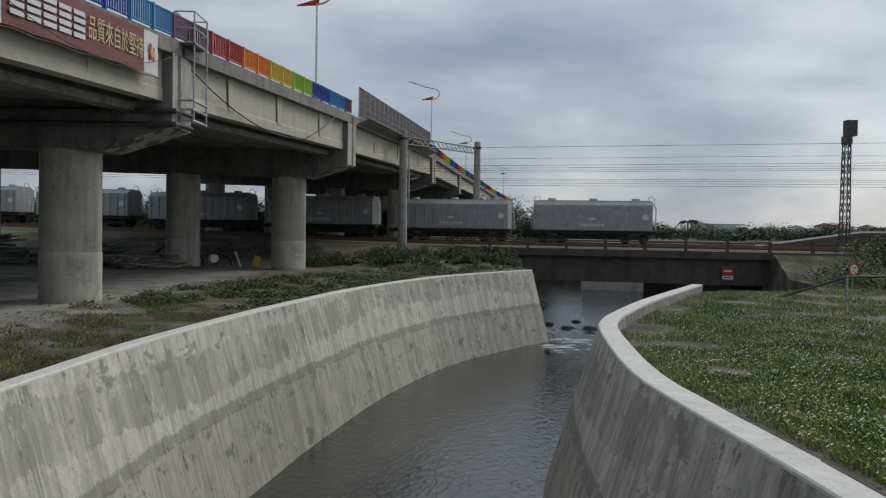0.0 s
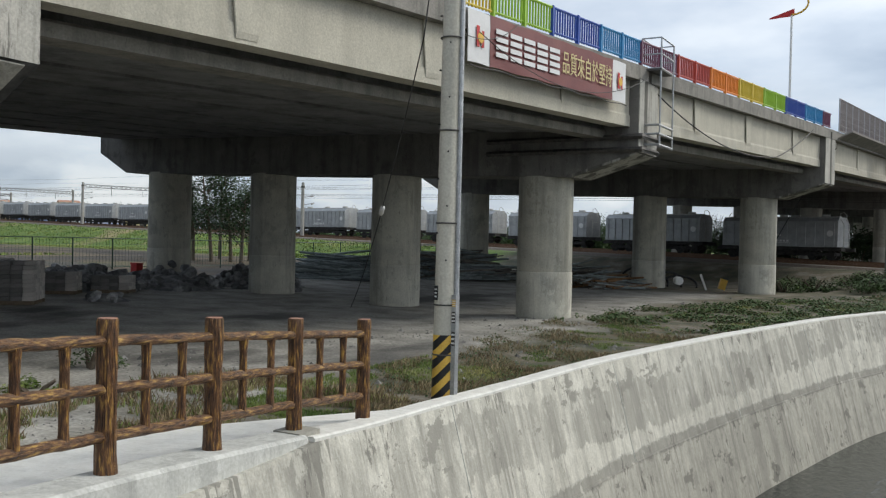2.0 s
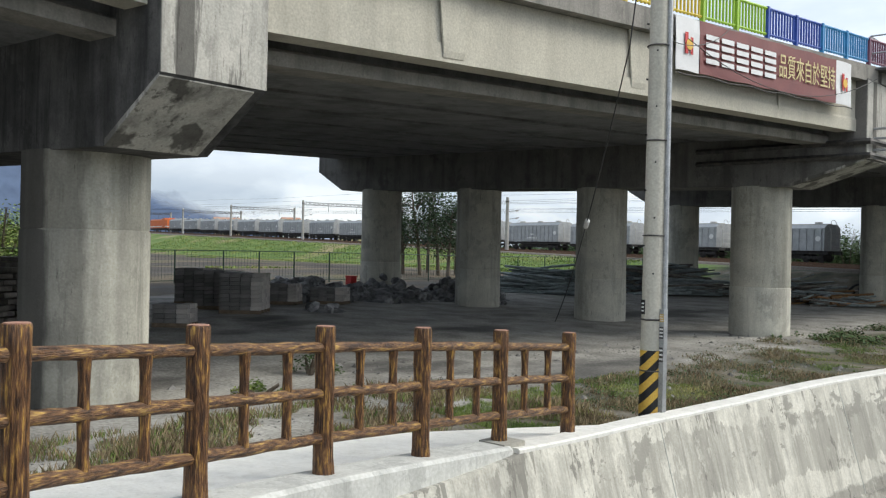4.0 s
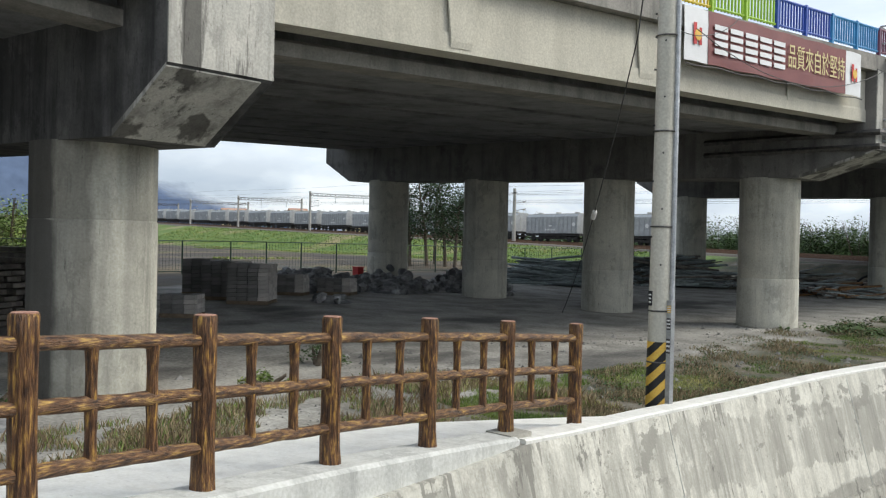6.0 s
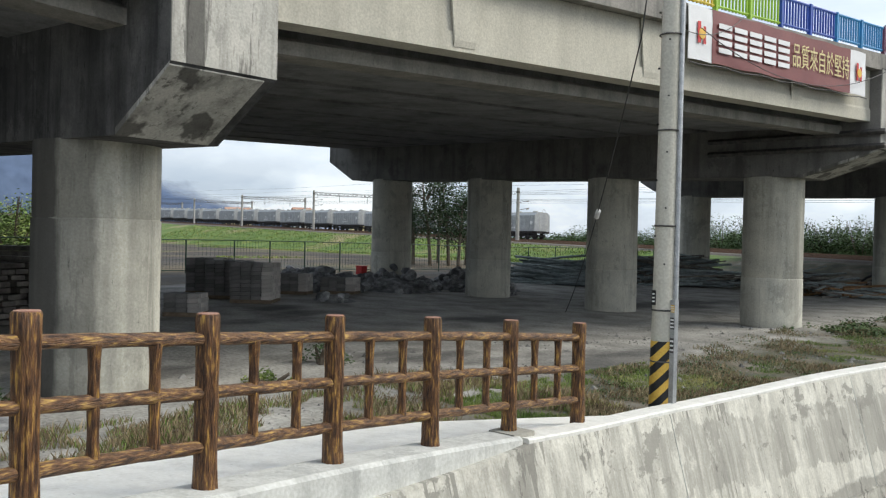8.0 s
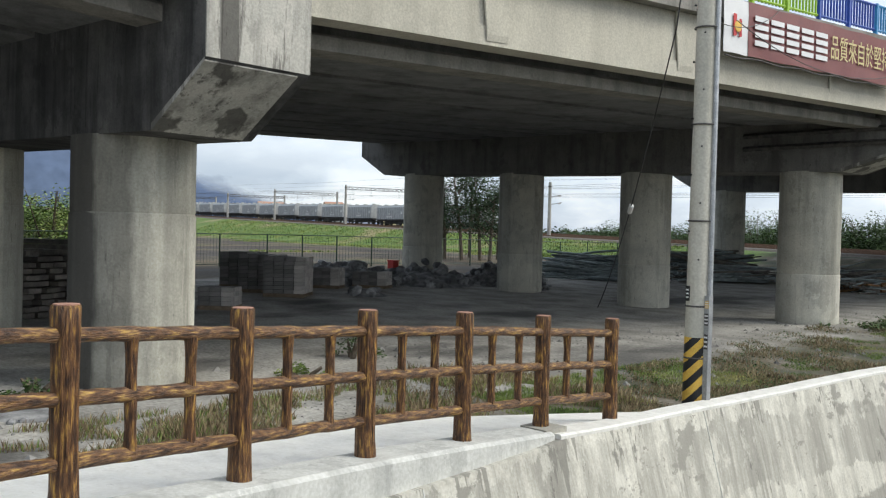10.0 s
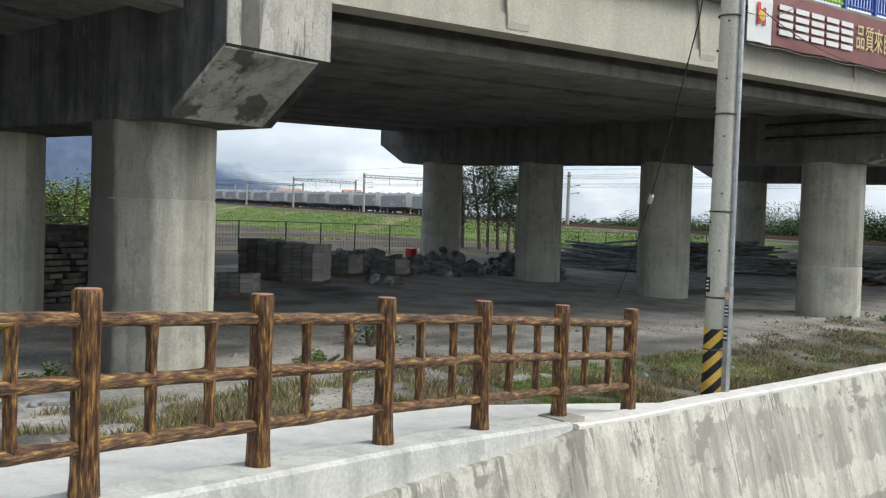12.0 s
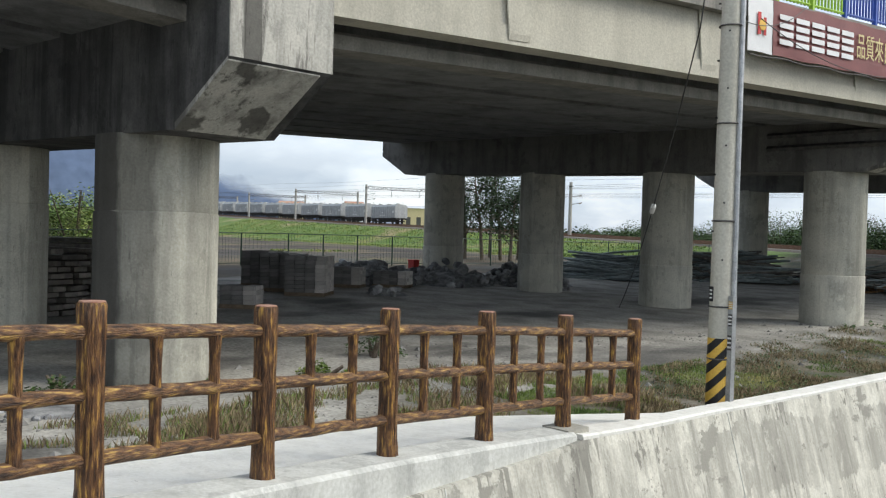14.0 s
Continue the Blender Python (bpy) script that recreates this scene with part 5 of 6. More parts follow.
pipe_pile(-25.5, 35.2, 35, 3.4, 4.2, 130, ["pipe"], 11, "tangled pile of grey-green pipes on the yard", h=1.25)
pipe_pile(-22.5, 41.5, 55, 4.5, 5.0, 150, ["pipe", "pipe", "timber"], 12, "tangled pile of grey pipes and timber", h=1.5)
pipe_pile(-14.4, 41.6, 70, 2.6, 3.8, 70, ["rustpipe", "timber", "pipe"], 13, "pile of rusty rods and pipes under the viaduct", h=0.6)
pipe_pile(-18.0, 45.5, 70, 5.0, 5.0, 80, ["timber", "pipe"], 14, "dark pile of scrap beams under the viaduct", h=0.9)


def hose_coils(x, y):
    c = thing("hose_coil", x, y, ground_z(x, y), 0, "loops of thick black hose lying on the ground", "hose")
    rr = random.Random(4)
    for k in range(7):
        r = rr.uniform(0.5, 1.0)
        ox, oy = rr.uniform(-1.4, 1.4), rr.uniform(-0.6, 0.6)
        tilt = rr.uniform(0.5, 1.3)
        pts = []
        for j in range(14):
            a = math.pi * j / 13
            pts.append((ox + r * math.cos(a), oy + 0.3 * math.sin(a * 2), max(0.05, r * math.sin(a) * tilt)))
        part("hose", Shape().tube(pts, 0.06, 8), "cable", c)


hose_coils(-12.6, 45.0)


def reel(x, y):
    r = thing("cable_reel", x, y, ground_z(x, y) + 0.45, 30, "small white reel beside black hoses", "reel")
    part("drum", Shape().tube([(0, -0.18, 0), (0, 0.18, 0)], 0.12, 16), "cable", r)
    for s in (-0.2, 0.2):
        part("flange", Shape().tube([(0, s - 0.02, 0), (0, s + 0.02, 0)], 0.2, 20), "white", r)


reel(-11.2, 43.2)


def yellow_crate(x, y):
    c = thing("machine_part", x, y, ground_z(x, y), 25, "dirty yellow machine part lying in the weeds", "machine part")
    part("housing", Shape().box((0, 0, 0.32), (0.32, 0.25, 0.5), Matrix.Rotation(0.3, 3, 'Y')), "yellow", c)
    part("arm", Shape().box((-0.9, 0.1, 0.4), (0.09, 0.09, 0.8), Matrix.Rotation(-0.35, 3, 'Y')), "white", c)


yellow_crate(-9.3, 44.2)


def red_box(x, y):
    b = thing("red_box", x, y, ground_z(x, y), 0, "small red metal box standing by a pier", "box")
    part("case", Shape().box((0, 0, 0.35), (0.34, 0.3, 0.7)), "red", b)
    part("lid", Shape().box((0, 0, 0.715), (0.38, 0.34, 0.04)), "red", b)


red_box(-27.6, 24.5)


# ---- wire fence behind the yard ----
def mesh_fence():
    f = thing("wire_fence", label="green wire mesh fence along the field", category="fence")
    line = smooth_line([(-36.8, -4.0, 0), (-36.0, 10.0, 0), (-35.4, 21.0, 0), (-34.6, 27.0, 0), (-34.4, 34.0, 0), (-34.0, 44.0, 0), (-31.0, 54.0, 0)], 2.3)
    M["fence_green"] = paint("dark_green_fence", (0.02, 0.05, 0.035), 0.5)
    H = 1.5
    for i, p in enumerate(line):
        z = ground_z(p.x, p.y)
        part("post", Shape().tube([(p.x, p.y, z - 0.1), (p.x, p.y, z + H)], 0.035, 6), "fence_green", f)
        if i:
            q = line[i - 1]
            zq = ground_z(q.x, q.y)
            for h in (H - 0.02, 0.12):
                part("rail", Shape().tube([(q.x, q.y, zq + h), (p.x, p.y, z + h)], 0.022, 5), "fence_green", f)
            w = Shape()
            for k in range(1, 12):
                t = k / 12
                w.tube([(q.x + (p.x - q.x) * t, q.y + (p.y - q.y) * t, zq + 0.1), (q.x + (p.x - q.x) * t, q.y + (p.y - q.y) * t, zq + H - 0.03)], 0.006, 3, False)
            for k in range(1, 7):
                w.tube([(q.x, q.y, zq + 0.2 * k), (p.x, p.y, z + 0.2 * k)], 0.006, 3, False)
            part("mesh", w, "fence_green", f)


mesh_fence()


# ---- overhead line masts, wires, signal mast ----
def at_az(az, off):
    """Where the line of sight at that bearing crosses a line parallel to the tracks."""
    k = math.tan(radians(az))
    P = RAIL_P + RAIL_N * off
    s = (P.x + k * P.y) / (-RAIL_D.x - k * RAIL_D.y)
    return P + RAIL_D * s


def truss(parent, a, b, h=0.42):
    a, b = Vector(a), Vector(b)
    n = 16
    t = Shape()
    up = Vector((0, 0, h))
    t.tube([a, b], 0.04, 4).tube([a + up, b + up], 0.04, 4)
    for k in range(n):
        p, q = a.lerp(b, k / n), a.lerp(b, (k + 1) / n)
        t.tube([p, q + up], 0.028, 4, False).tube([p + up, q], 0.028, 4, False)
    part("truss_beam", t, "steel", parent)


def mast(p, z0, z1, r=0.19):
    m = thing("catenary_mast", p[0], p[1], z0, 0, "round concrete railway mast carrying overhead line", "mast", "catenary masts")
    part("shaft", Shape().tube([(0, 0, -0.3), (0, 0, z1 - z0)], [r * 1.15, r * 0.85], 14), "mast", m, smooth=True)
    part("clamp", Shape().tube([(0, 0, z1 - z0 - 0.55), (0, 0, z1 - z0 - 0.4)], r * 1.1, 12), "steel", m)
    for k in (1.6, 2.4):
        part("bracket", Shape().tube([(0, 0, z1 - z0 - k), (0.22 * 1.6, 0.97 * 1.6, z1 - z0 - k + 0.3)], 0.03, 5), "steel", m)
        part("insulator", Shape().tube([(0.22 * 1.2, 0.97 * 1.2, z1 - z0 - k + 0.15), (0.22 * 1.45, 0.97 * 1.45, z1 - z0 - k + 0.22)], 0.07, 6), "mast", m)
    return m


L0, R0 = (-2.5, 54.0), (2.62, 70.6)
ml = mast(L0, ground_z(*L0), 7.95, 0.26)
mr = mast(R0, 1.0, 8.95, 0.28)
truss(ml, (0.1, 0.4, 7.95 - ground_z(*L0) - 0.75), (5.0, 16.3, 8.95 - ground_z(*L0) - 0.95), 0.45)
part("cantilever", Shape().tube([(-0.3, 0, 4.2), (0.9, 0.3, 4.5)], 0.04, 5), "galv", ml)
part("side_post", Shape().tube([(0.35, 0.25, 3.0), (0.35, 0.25, 6.2)], 0.05, 6), "galv", ml)
for az, top in ((51.53, 2.94), (55.99, 2.51), (58.88, 2.19), (38.44, 3.42), (62.5, 1.95)):
    p = at_az(az, -5.5)
    r = p.length
    zt = 2.2 + r * math.tan(radians(top))
    m = mast(p, rail_z((p - RAIL_P).dot(RAIL_D)) - 0.35, zt)
    q = RAIL_N * 12.5
    if az > 45:
        zt -= rail_z((p - RAIL_P).dot(RAIL_D)) - 0.35
        truss(m, (0, 0, zt - 0.7), (q.x, q.y, zt - 0.7), 0.4)
        part("far_leg", Shape().tube([(q.x, q.y, -0.1), (q.x, q.y, zt)], 0.2, 10), "mast", m)
        for t in (0.35, 0.75):
            part("hanger", Shape().tube([(q.x * t, q.y * t, zt - 0.7), (q.x * t, q.y * t, zt - 1.7)], 0.035, 5), "steel", m)


def wires():
    for off, z in ((-6.4, 5.45), (-6.4, 6.3), (-3.2, 5.5), (-3.2, 6.35), (0.0, 5.5), (0.0, 6.4), (3.6, 5.5), (3.6, 6.5), (-5.5, 7.6), (8.0, 7.9)):
        pts = [(on_rail(s, off), rail_z(s) - 1.15) for s in range(-420, 301, 30)]
        tagged(part("overhead_wire", Shape().tube([(p.x, p.y, z + up + (0.22 if k % 2 else 0.0) * (z > 6)) for k, (p, up) in enumerate(pts)], 0.011, 4), "cable"), "thin overhead wire above the railway tracks", "wire", group="overhead wires")


wires()


def signal_mast():
    p = at_az(-24.3, -4.9)
    m = thing("lattice_mast", p.x, p.y, 0.9, 0, "dark steel lattice mast with a box head beside the railway", "lattice mast")
    H, w0, w1 = 7.4, 0.26, 0.18
    lat = Shape()
    n = 9
    for sx, sy in ((-1, -1), (1, -1), (1, 1), (-1, 1)):
        lat.tube([(sx * w0, sy * w0, -0.2), (sx * w1, sy * w1, H)], 0.04, 4)
    for k in range(n):
        za, zb = H * k / n, H * (k + 1) / n
        wa, wb = w0 + (w1 - w0) * k / n, w0 + (w1 - w0) * (k + 1) / n
        for (ax, ay), (bx, by) in (((-1, -1), (1, -1)), ((1, -1), (1, 1)), ((1, 1), (-1, 1)), ((-1, 1), (-1, -1))):
            lat.tube([(ax * wa, ay * wa, za), (bx * wb, by * wb, zb)], 0.025, 4, False)
            lat.tube([(bx * wa, by * wa, za), (ax * wb, ay * wb, zb)], 0.025, 4, False)
    part("lattice", lat, "steel", m)
    part("head", Shape().box((0.2, 0, H + 0.5), (0.66, 0.6, 1.0)), "steel", m, "dark box head")
    part("bracket", Shape().box((0, 0, H - 0.25), (0.5, 0.5, 0.5)), "steel", m)


signal_mast()


# ---- signs and pipe rail by the bridge ----
def limit_sign(x, y):
    s = thing("height_limit_sign", x, y, ground_z(x, y), 25, "round red and white height limit sign on a post", "road sign")
    part("post", Shape().tube([(0, 0, -0.2), (0, 0, 1.3)], 0.03, 8), "galv", s)
    d = part("disc", Shape().tube([(0, -0.035, 1.12), (0, -0.05, 1.12)], 0.27, 28), "red", s)
    part("face", Shape().tube([(0, -0.052, 1.12), (0, -0.058, 1.12)], 0.19, 28), "white", d)
    text_mesh("2", 0.3 * U, "black", s, put(-0.05, -0.062, 1.12, 90, 0, 0))
    for z in (1.02, 1.2):
        part("mark", Shape().box((0.07, -0.061, z - 0.02), (0.06, 0.004, 0.07)), "black", d)


limit_sign(16.0, 34.7)


def pipe_rail():
    r = thing("pipe_rail", label="bent dark pipe handrail on a post above the bank", category="handrail")
    p0, p1, p2 = Vector((12.9, 34.2, -0.35)), Vector((15.1, 33.2, 0.55)), Vector((19.5, 33.6, 0.6))
    part("rail", Shape().tube([p0, p1, p2, p2 + Vector((6, 0.5, 0))], 0.05, 8), "steel", r)
    part("post", Shape().tube([(15.1, 33.2, -0.4), (15.1, 33.2, 0.62)], 0.05, 8), "galv", r)


pipe_rail()


def bridge_plates():
    p = on_rail(-19.6, -10.9)
    s = thing("bridge_plate", p.x, p.y, -0.7, HEADING - 180, "red plate over a white plate on the bridge girder", "sign")
    part("upper_plate", Shape().box((0, -0.02, 0.55), (0.62, 0.03, 0.45)), "red", s)
    part("plate_bar", Shape().box((0, -0.04, 0.55), (0.45, 0.008, 0.1)), "white", s)
    part("lower_plate", Shape().box((0, -0.02, 0.17), (0.6, 0.03, 0.22)), "white", s)
    part("plate_bar", Shape().box((0, -0.04, 0.17), (0.42, 0.008, 0.06)), "black", s)


bridge_plates()


def back_walls():
    """Concrete wing walls seen below the railway bridge."""
    for a, b, top in (((13.5, 86.0), (25.8, 83.0), -0.5), ((14.5, 64.0), (20.5, 61.5), -1.6)):
        A, B = Vector(a), Vector(b)
        d = (B - A).normalized()
        n = Vector((-d.y, d.x)) * 0.5
        s = Shape().loft([[(p.x, p.y, z) for p, z in ((P, -4.6), (P + n, -4.6), (P + n, top), (P, top))] for P in (A, B)])
        tagged(part("wing_wall", s, "kerbgrey"), "grey concrete wing wall below the railway bridge", "retaining wall", group="wing walls", kind="structure")


back_walls()


def rapids():
    """Shallow sill below the bridge, where the water breaks white over stones."""
    rr = random.Random(77)
    for k in range(16):
        x, y = rr.uniform(5.0, 13.0), rr.uniform(41.0, 58.0)
        r = rr.uniform(0.2, 0.6)
        q = Shape().loft([[(f * r * math.cos(j * 0.9) * rr.uniform(0.8, 1.2), f * r * math.sin(j * 0.9) * rr.uniform(0.8, 1.2), h * r) for j in range(7)] for f, h in ((0.9, -0.5), (1.0, 0.0), (0.6, 0.35))])
        tagged(part("rock", q, "stone", at=put(x, y, WATER)), "dark wet rock in the canal water", "rock", group="canal rocks")
    f = Shape()
    for k in range(150):
        x, y = rr.uniform(5.2, 11.5), rr.choice((44.0, 46.5, 51.0)) + rr.gauss(0, 0.7)
        w, h = rr.uniform(0.15, 0.6), rr.uniform(0.02, 0.06)
        f.add([(x - w, y, WATER + 0.005), (x, y - 0.06, WATER + 0.006), (x + w, y + 0.04, WATER + 0.005), (x, y + 0.05, WATER + h)], [(0, 1, 3), (1, 2, 3), (2, 0, 3)])
    tagged(part("white_water", f, "foam"), "broken white water over a shallow sill", "water", kind="stuff")


rapids()


# ---- plants ----
def leaf_quad(s, c, size, rr, flat=0.5):
    """One bent leaf of two triangles' width, added to the shape s."""
    a = rr.uniform(0, 6.283)
    t = rr.uniform(-1, 1) * (1 - flat) * 1.5
    d = Vector((math.cos(a), math.sin(a), t)).normalized()
    e = d.cross(Vector((rr.uniform(-0.5, 0.5), rr.uniform(-0.5, 0.5), 1))).normalized()
    w = size * rr.uniform(0.3, 0.5)
    n = len(s.v)
    p = Vector(c)
    s.v += [tuple(p - d * size * 0.5), tuple(p + e * w), tuple(p + d * size * 0.5), tuple(p - e * w)]
    s.f.append((n, n + 1, n + 2, n + 3))


def bush(x, y, z, r, h, count, seed, mat="leaf", size=0.2, name="bush", label="dense green wild shrub"):
    rr = random.Random(seed)
    b = thing(name, x, y, z, 0, label, name, name + "es" if name == "bush" else name + "s")
    st = Shape()
    for k in range(5):
        a = rr.uniform(0, 6.28)
        st.tube([(0, 0, -0.1), (r * 0.3 * math.cos(a), r * 0.3 * math.sin(a), h * 0.4), (r * 0.6 * math.cos(a), r * 0.6 * math.sin(a), h * 0.8)], [0.05, 0.035, 0.015], 5)
    part("stem", st, "bark", b)
    s = Shape()
    clumps = [(rr.uniform(0, 6.28), math.sqrt(rr.random()), rr.uniform(0.25, 0.9), rr.uniform(0.25, 0.45)) for _ in range(max(9, int(12 * r)))]
    for k in range(count):
        a, q, hz, cr = clumps[k % len(clumps)]
        px, py = r * q * math.cos(a), r * q * math.sin(a)
        pz = h * hz * (1 - 0.45 * q)
        v = Vector((rr.gauss(0, 1), rr.gauss(0, 1), rr.gauss(0, 0.8))).normalized() * cr * min(r, h) * rr.uniform(0.5, 1.1)
        leaf_quad(s, (px + v.x, py + v.y, max(0.03, pz + v.z)), size * rr.uniform(0.6, 1.3), rr)
    part("leaves", s, mat, b)
    return b


def tree(x, y, z, h, seed, spread=1.2, count=900, mat="darkleaf", label="slender leafy tree behind the wire fence"):
    rr = random.Random(seed)
    t = thing("tree", x, y, z, 0, label, "tree", "trees")
    tr = Shape()
    lx, ly = rr.uniform(-0.4, 0.4), rr.uniform(-0.4, 0.4)
    tr.tube([(0, 0, -0.2), (lx * 0.3, ly * 0.3, h * 0.35), (lx, ly, h * 0.7), (lx * 1.3, ly * 1.3, h * 0.95)], [0.13, 0.1, 0.06, 0.02], 7)
    tips = []
    for k in range(15):
        t0 = rr.uniform(0.25, 0.92)
        a = rr.uniform(0, 6.28)
        L = spread * rr.uniform(0.5, 1.1) * (1.25 - t0)
        b0 = Vector((lx * t0, ly * t0, h * t0))
        e = b0 + Vector((L * math.cos(a), L * math.sin(a), L * rr.uniform(0.4, 1.0)))
        tr.tube([b0, b0.lerp(e, 0.5) + Vector((0, 0, 0.1)), e], [0.045, 0.03, 0.012], 5)
        tips += [e, b0.lerp(e, 0.65)]
    part("trunk", tr, "bark", t)
    s = Shape()
    for k in range(count):
        c = tips[k % len(tips)]
        v = Vector((rr.gauss(0, 0.34), rr.gauss(0, 0.34), rr.gauss(0, 0.3))) * spread * 0.75
        leaf_quad(s, c + v, rr.uniform(0.08, 0.19), rr, 0.3)
    part("crown", s, mat, t)


rr = random.Random(21)
for k, (az, r, h) in enumerate(((45.1, 58, 4.9), (44.0, 57, 6.2), (42.8, 58, 6.0), (41.7, 60, 5.2), (43.5, 62, 6.0), (46.2, 66, 4.4), (42.2, 55, 4.2))):
    a = radians(az)
    x, y = -r * math.sin(a), r * math.cos(a)
    tree(x, y, ground_z(x, y), h, 30 + k, 1.7, 2600)
# shrubs beyond the tracks and at the field's edge
for k in range(30):
    az = 12 + k * 0.86
    p = at_az(az, 15 + rr.uniform(0, 9))
    h = rr.uniform(2.4, 4.4) * (1.5 if az < 27 else 1.0)
    bush(p.x, p.y, ground_z(p.x, p.y) - 0.1, rr.uniform(2.2, 3.6), h, 3200, 100 + k, rr.choice(["leaf", "leaf", "darkleaf"]), 0.22, label="wild shrub beyond the railway tracks")
for k in range(9):
    az = 66.5 + k * 1.3
    r = rr.uniform(40, 46)
    x, y = -r * math.sin(radians(az)), r * math.cos(radians(az))
    bush(x, y, ground_z(x, y), rr.uniform(1.8, 2.6), rr.uniform(3.0, 4.0), 4500, 150 + k, "grass", 0.13, label="tall shrub behind the wire fence")
for k, (x, y, r, h) in enumerate(((5.5, 112.0, 5.0, 6.6), (9.5, 116.0, 4.5, 6.2), (13.0, 120.0, 3.0, 3.8))):
    bush(x, y, 0.2, r, h, 5000, 170 + k, "darkleaf", 0.3, label="dark broad tree clump behind the railway")
# added shrubs that block the sky to darken the gap under the deck
for k in range(11):
    az = 2.5 + k * 0.9
    p = at_az(az, 15 + rr.uniform(0, 5))
    bush(p.x, p.y, 0.6, rr.uniform(2.2, 3.2), rr.uniform(3.8, 4.8), 2600, 130 + k, "darkleaf", 0.24, label="added shrub that darkens the gap under the viaduct")
# far tree belt to the east
for k in range(54):
    az = -6.0 - k * 0.42
    r = rr.uniform(150, 190)
    x, y = r * math.sin(radians(-az)), r * math.cos(radians(az))
    bush(x, y, 0.6, rr.uniform(2.0, 4.2), rr.uniform(1.8, 3.6), 1100, 200 + k, rr.choice(["leaf", "darkleaf"]), 0.34, label="distant shrub on the horizon")
for k in range(60):
    az = 20 + k * 0.9
    r = rr.uniform(260, 330)
    x, y = -r * math.sin(radians(az)), r * math.cos(radians(az))
    bush(x, y, 0.6, rr.uniform(4, 8), rr.uniform(3, 5.6), 420, 300 + k, "darkleaf", 1.2, label="distant shrub on the horizon")
# weedy shoulder by the bridge and on the canal verge
for k in range(34):
    t = rr.random()
    x, y = -7.5 + 11.5 * t + rr.uniform(-0.8, 0.8), 47.5 + 3.5 * t + rr.uniform(-2.6, 2.6)
    bush(x, y, ground_z(x, y) - 0.1, rr.uniform(0.7, 1.3), rr.uniform(0.4, 0.9), 900, 400 + k, rr.choice(["leaf", "leaf", "darkleaf"]), 0.10, label="low green weeds on the bank")
for k in range(16):
    y = rr.uniform(39, 52)
    x = y * 0.4 + rr.uniform(1.4, 8)
    bush(x, y, ground_z(x, y) - 0.1, rr.uniform(1.2, 2.2), rr.uniform(0.7, 1.5), 1500, 450 + k, rr.choice(["leaf", "grass"]), 0.13, label="rank green weeds beside the bridge")
for k in range(10):
    x, y = rr.uniform(2.0, 8.0), rr.uniform(58, 80)
    bush(x, y, -3.75, rr.uniform(1.2, 2.0), rr.uniform(0.9, 2.2), 900, 480 + k, "darkleaf", 0.2, label="weeds at the water's edge")


def palm(az, r):
    x, y = r * math.sin(radians(-az)), r * math.cos(radians(az))
    p = thing("palm_tree", x, y, 0.5, 0, "distant palm tree on the horizon", "palm tree")
    part("trunk", Shape().tube([(0, 0, 0), (0.2, 0, 3.2)], [0.22, 0.15], 7), "bark", p)
    for k in range(13):
        a = k * 2.4
        L = 1.9
        e = [(0.2 + L * t * math.cos(a), L * t * math.sin(a), 3.2 + 0.9 * t - 1.5 * t * t + 0.25 * (k % 3) * t) for t in (0, 0.35, 0.7, 1)]
        s = Shape()
        for (p0, p1) in zip(e, e[1:]):
            s.add([(p0[0], p0[1], p0[2] + 0.18), (p0[0], p0[1], p0[2] - 0.12), (p1[0], p1[1], p1[2] - 0.22), (p1[0], p1[1], p1[2] + 0.05)], [(0, 1, 2, 3)])
        part("frond", s, "darkleaf", p)


palm(-15.38, 165)


def blades(name, label, region, count, mat, h0, h1, w, seed, flower=0.0):
    """Loose grass: three-sided blades scattered over a stretch of ground."""
    rr = random.Random(seed)
    s, fl = Shape(), Shape()
    k = 0
    while k < count:
        q = region(rr)
        if q is None:
            continue
        x, y, f = q
        k += 1
        z = ground_z(x, y) - 0.02
        h = rr.uniform(h0, h1) * f
        a = rr.uniform(0, 6.283)
        dx, dy = math.cos(a) * h * rr.uniform(0.1, 0.6), math.sin(a) * h * rr.uniform(0.1, 0.6)
        ex, ey = -math.sin(a) * w, math.cos(a) * w
        n = len(s.v)
        s.v += [(x - ex, y - ey, z), (x + ex, y + ey, z), (x + ex * 0.8 + dx * 0.4, y + ey * 0.8 + dy * 0.4, z + h * 0.6), (x + dx, y + dy, z + h)]
        s.f += [(n, n + 1, n + 2, n + 3)]
        if flower and rr.random() < flower:
            m = len(fl.v)
            g = rr.uniform(0.009, 0.016)
            fx, fy, fz = x + dx, y + dy, z + h + 0.02
            fl.v += [(fx - g, fy - g, fz), (fx + g, fy - g, fz + 0.01), (fx + g, fy + g, fz + 0.015), (fx - g, fy + g, fz), (fx, fy, fz + 0.012)]
            fl.f += [(m, m + 1, m + 4), (m + 1, m + 2, m + 4), (m + 2, m + 3, m + 4), (m + 3, m, m + 4)]
    tagged(part(name, s, mat), label, "grass", kind="stuff")
    if flower:
        tagged(part("wild_flowers", fl, "petal"), "tiny white wild flowers scattered in the grass", "flowers", kind="stuff")


def field_east(rr):
    y = 7 + 45 * rr.random() ** 1.5
    x0 = lerp(RX, y) + 0.15
    x = x0 + rr.random() ** 1.3 * (4 + y * 0.62)
    n = noise.noise((x * 0.5, y * 0.5, 7))
    e = min(1, (x - x0) / 1.2)
    if rr.random() > 0.25 + 0.75 * e or n < -0.32:
        return None
    return x, y, 0.65 + 0.6 * (n + 0.3)


